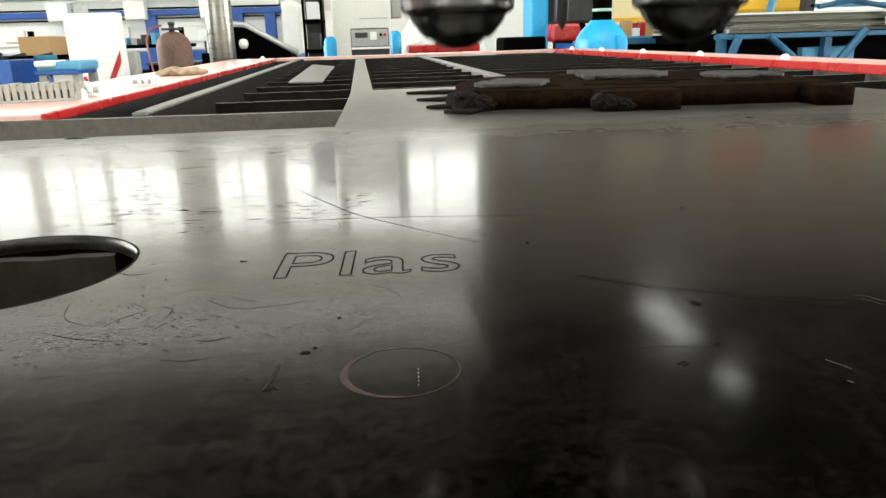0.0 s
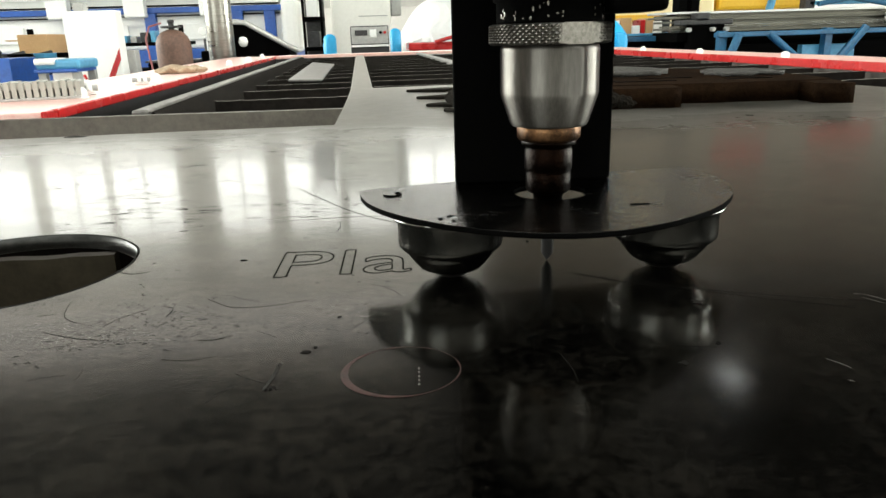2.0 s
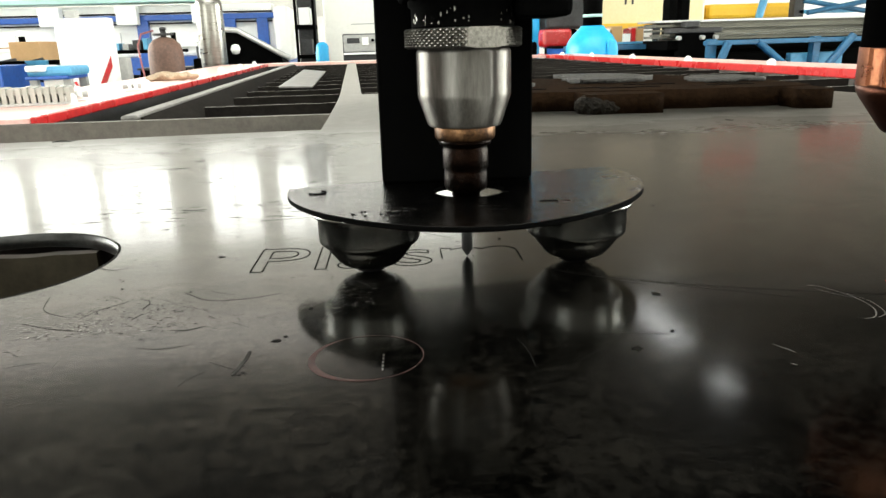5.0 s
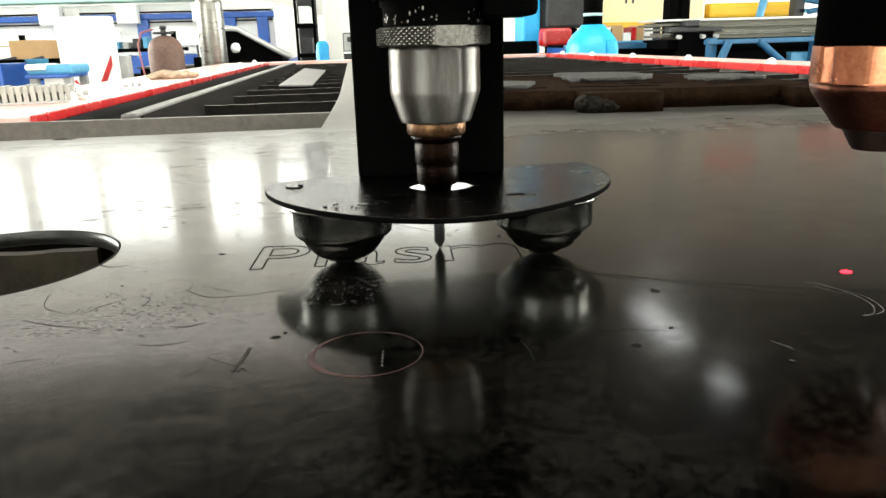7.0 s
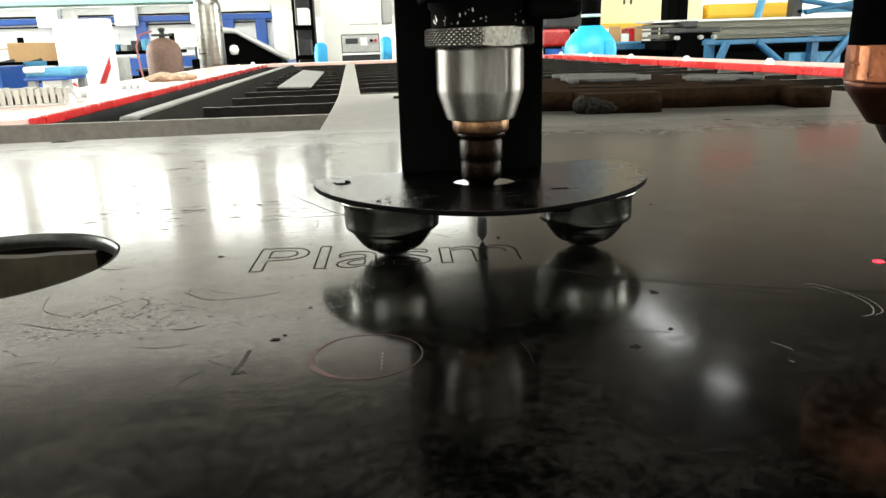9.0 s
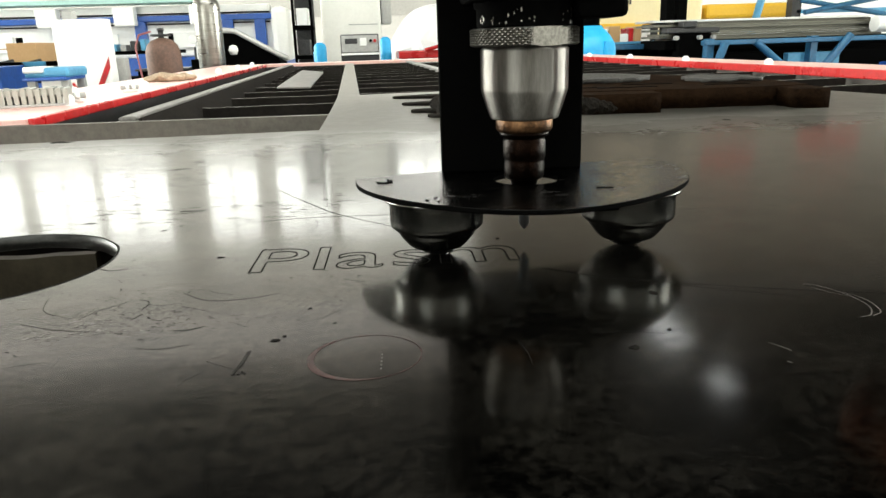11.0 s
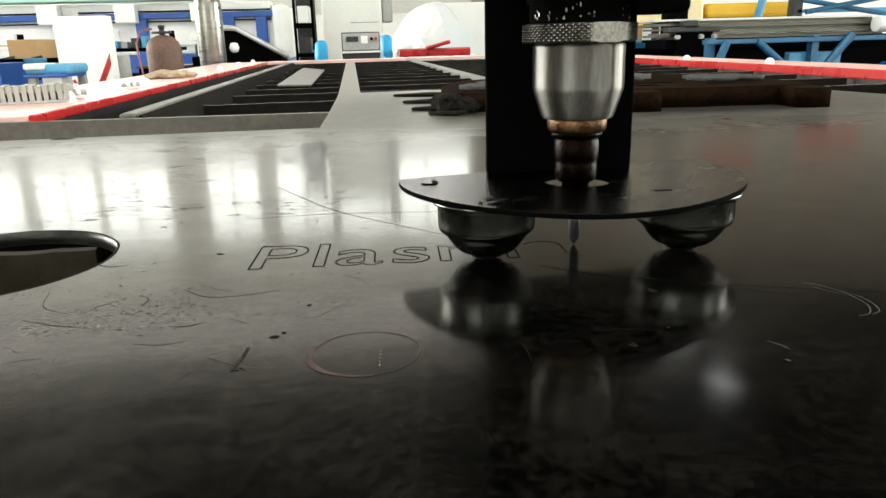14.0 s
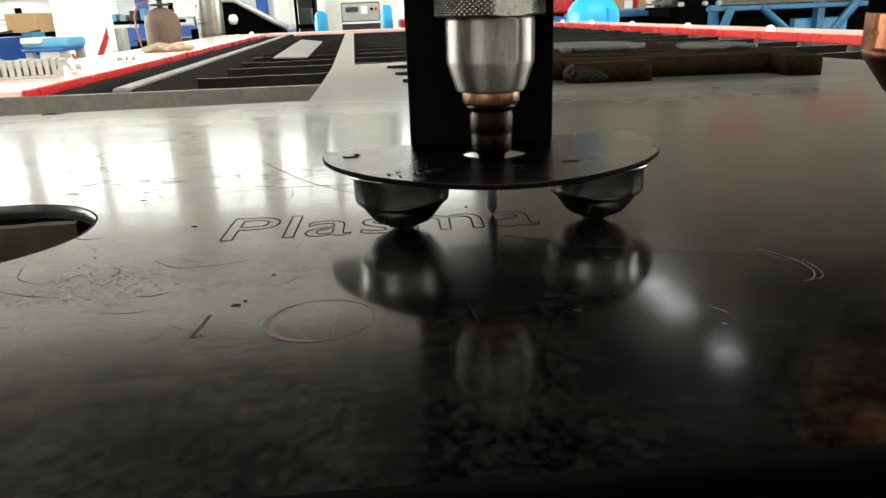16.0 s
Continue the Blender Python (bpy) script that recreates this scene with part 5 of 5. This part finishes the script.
def yellow_gear():
    t = thing("yellow_press", "large yellow machine housing", "machine")
    part("housing", box(2.06, 3.02, 6.0, 6.6, ZF, 0.60, 0.03), M_LITYEL, t, "yellow housing, its colour paled by strong light")
    part("skirt", box(2.05, 2.55, 5.97, 6.0, 0.13, 0.185, 0.006), M_YELLOW, t, "deep yellow skirt")
    for x in (2.30, 2.36):
        part("emblem", box(x, x + 0.016, 5.992, 6.0, 0.335, 0.375, 0.002), M_DARK, t, "small dark emblem")
    part("arm", box(3.05, 3.82, 6.0, 6.4, 0.20, 0.32, 0.03), M_YELLOW, t, "deep yellow arm")
    part("base", box(2.06, 3.8, 6.1, 6.6, ZF, 0.13, 0.02), M_WHITE, t)
    part("post", rod((3.204, 5.6, -0.1), (3.344, 5.6, 0.50), 0.03), M_SKYBLUE, t, "leaning blue post")
    part("post", box(3.574, 3.654, 5.6, 5.68, ZF, 0.60), M_DARK, t, "dark post")
    part("strut", rod((3.643, 5.6, 0.316), (4.553, 5.6, 0.166), 0.02), M_RACK, t, "dark blue strut")
    part("strut", rod((3.655, 5.55, 0.220), (4.538, 5.55, 0.357), 0.02), M_RACK, t, "dark blue strut")
    part("strut", box(3.614, 4.814, 5.6, 5.64, 0.215, 0.245, 0.004), M_SKYBLUE, t, "blue cross bar")
    d = thing("dark_machine", "dark machine body with a red guard", "machine")
    part("body", box(1.36, 1.72, 5.0, 5.5, 0.14, 0.62, 0.02), M_DARK, d)
    part("column", box(1.45, 1.62, 5.1, 5.4, ZF, 0.14, 0.02), M_BLACK, d)
    part("guard", box(1.30, 1.50, 4.85, 5.0, 0.02, 0.14, 0.02), M_RED, d, "red guard")
    part("side", box(1.20, 1.33, 5.05, 5.3, ZF, 0.5, 0.02), M_CYAN, d, "cyan side cover")
    part("foot", box(1.0, 1.3, 5.0, 5.3, ZF, 0.06, 0.02), M_BLACK, d)


yellow_gear()
tagged(part("partition_wall", box(1.0, 9.5, 9.0, 9.1, ZF, 0.52), M_WHITE), "low white partition behind the machines", "partition", kind="structure")


def machine_bed():
    t = thing("machine_bed", "low dark blue machine bed with a bright rail", "machine")
    part("bed", box(1.35, 2.45, 4.55, 4.95, ZF, 0.015, 0.006), M_BLUE, t)
    part("top", box(1.33, 2.47, 4.53, 4.97, 0.015, 0.03, 0.003), M_BLACK, t)
    part("rail", box(1.40, 2.40, 4.56, 4.60, 0.03, 0.045, 0.003), M_SKYBLUE, t)
    for k, (x, w, h, m) in enumerate(((1.655, 0.06, 0.10, M_WHITE), (1.722, 0.075, 0.115, M_CARD), (1.80, 0.055, 0.065, M_WHITE), (1.86, 0.03, 0.10, M_RED), (1.893, 0.05, 0.11, M_CARD), (1.946, 0.06, 0.09, M_CREAM), (2.01, 0.05, 0.12, M_DARK))):
        tagged(part("parts_box", box(x, x + w, 4.70, 4.86, 0.03, 0.03 + h, 0.004), m), "small parts box standing on the machine bed", "box")
    for x in (2.15, 2.55, 2.95):
        c = thing("storage_crate", "blue plastic crate under the rack", "crate")
        part("crate", box(x, x + 0.30, 3.55, 3.75, ZF, -0.12 + 0.02 * math.sin(x * 9), 0.01), M_BLUE, c)
    d = thing("display_cart", "dark cart with white panels behind the conveyor", "cart")
    part("frame", box(-1.05, -0.72, 5.2, 5.5, ZF, 0.10, 0.01), M_DARK, d)
    part("panel", box(-1.03, -0.90, 5.19, 5.21, 0.0, 0.085, 0.004), M_WHITE, d)
    part("panel", box(-0.88, -0.76, 5.19, 5.21, 0.02, 0.09, 0.004), M_SKYBLUE, d)
    part("pole", rod((-0.98, 5.3, 0.10), (-0.96, 5.3, 0.32), 0.012), M_DARK, d)
    s = thing("tool_shelf", "dark shelf with tools behind the bench", "shelf")
    part("board", box(-2.4, -1.25, 5.6, 5.9, 0.06, 0.085, 0.003), M_BLACK, s)
    part("board", box(-2.4, -1.25, 5.6, 5.9, -0.12, -0.10, 0.003), M_BLACK, s)
    for x in (-2.35, -1.30):
        part("post", box(x, x + 0.03, 5.6, 5.64, ZF, 0.20), M_BLACK, s)
    rnd = random.Random(31)
    for k in range(14):
        x = -2.3 + k * 0.072
        h = rnd.uniform(0.03, 0.09)
        m = (M_DARK, M_GREY, M_SKYBLUE, M_WHITE, M_CARD)[rnd.randrange(5)]
        tagged(part("tool_box", box(x, x + rnd.uniform(0.03, 0.06), 5.62, 5.75, 0.085, 0.085 + h, 0.004), m), "small tool box on the dark shelf", "box")


machine_bed()
# red banners high on the dark cladding
for x, z, w, h in ((10.0, 3.22, 1.5, 0.40), (12.9, 2.75, 1.8, 0.55)):
    tagged(part("banner", box(x - w / 2, x + w / 2, 17.95, 17.99, z - h / 2, z + h / 2), M_BANNER), "plain red banner on the dark wall", "banner")


# ---------------------------------------------------------------- what moves
HEAD_PATH = [
    (0.0, 0.0661, 0.2213, 0.0731), (0.1, 0.0661, 0.2213, 0.0610), (0.2, 0.0661, 0.2213, 0.0465), (0.3, 0.0661, 0.2213, 0.0355), (0.4, 0.0661, 0.2213, 0.0261),
    (0.5, 0.0661, 0.2213, 0.0169), (0.6, 0.0661, 0.2213, 0.0065), (0.7, 0.0661, 0.2213, 0.0), (1.0, 0.0661, 0.2213, 0.0), (1.6, 0.0661, 0.2213, 0.0),
    (2.0, 0.0619, 0.2205, 0.0), (2.5, 0.0606, 0.2290, 0.0), (3.0, 0.0530, 0.2330, 0.0), (3.5, 0.0522, 0.2260, 0.0), (4.0, 0.0500, 0.2200, 0.0),
    (5.2, 0.0430, 0.2250, 0.0), (6.5, 0.0350, 0.2260, 0.0), (7.0, 0.0355, 0.2330, 0.0), (7.5, 0.0354, 0.2430, 0.0), (8.0, 0.0396, 0.2410, 0.0),
    (8.5, 0.0478, 0.2430, 0.0), (9.0, 0.0535, 0.2410, 0.0), (10.2, 0.0630, 0.2390, 0.0), (11.3, 0.0711, 0.2397, 0.0), (12.0, 0.0712, 0.2394, 0.0), (12.6, 0.0711, 0.2400, 0.0),
    (13.0, 0.0764, 0.2385, 0.0), (13.5, 0.0852, 0.2350, 0.0), (14.0, 0.0864, 0.2270, 0.0), (14.5, 0.0845, 0.2190, 0.0), (15.0, 0.0795, 0.2195, 0.0),
    (15.5, 0.0696, 0.2180, 0.0), (16.0, 0.0688, 0.2310, 0.0)]
NEEDLE_Z = [(0.0, 0.0050), (1.6, 0.0050), (1.85, 0.0002), (9.6, 0.0002), (9.9, 0.0046), (12.6, 0.0046), (12.8, 0.0002), (16.0, 0.0002)]


def motions():
    a = radians(TURN)

    def beside(x, y, dx, dy):
        return x + dx * math.cos(a) - dy * math.sin(a), y + dx * math.sin(a) + dy * math.cos(a)
    walk(HEAD, [(t, pose(x, y, z, 0, 0, TURN)) for t, x, y, z in HEAD_PATH])
    walk(GANTRY, [(t, pose(0, y, 0.0)) for t, x, y, z in HEAD_PATH])
    walk(NEEDLE, [(t, pose(*NEEDLE_AT, z)) for t, z in NEEDLE_Z])
    walk(TORCH, [(t, pose(*beside(x, y, 0.1322, -0.0335), 0.0, 0, 0, TURN)) for t, x, y, z in HEAD_PATH])
    walk(DOT, [(t, pose(*beside(x, y, 0.1268, -0.0365), 0.0, 0, 0, TURN)) for t, x, y, z in HEAD_PATH])
    for piece, t in LATE:
        # a stroke lies inside the steel until the needle cuts it free
        if t < 15.9:
            walk(piece, [(0.0, pose(0, 0, -0.003)), (t - 0.1, pose(0, 0, -0.003)), (t, pose(0, 0, Z0)), (16.0, pose(0, 0, Z0))])
        else:
            walk(piece, [(0.0, pose(0, 0, -0.003)), (16.0, pose(0, 0, -0.003))])


motions()
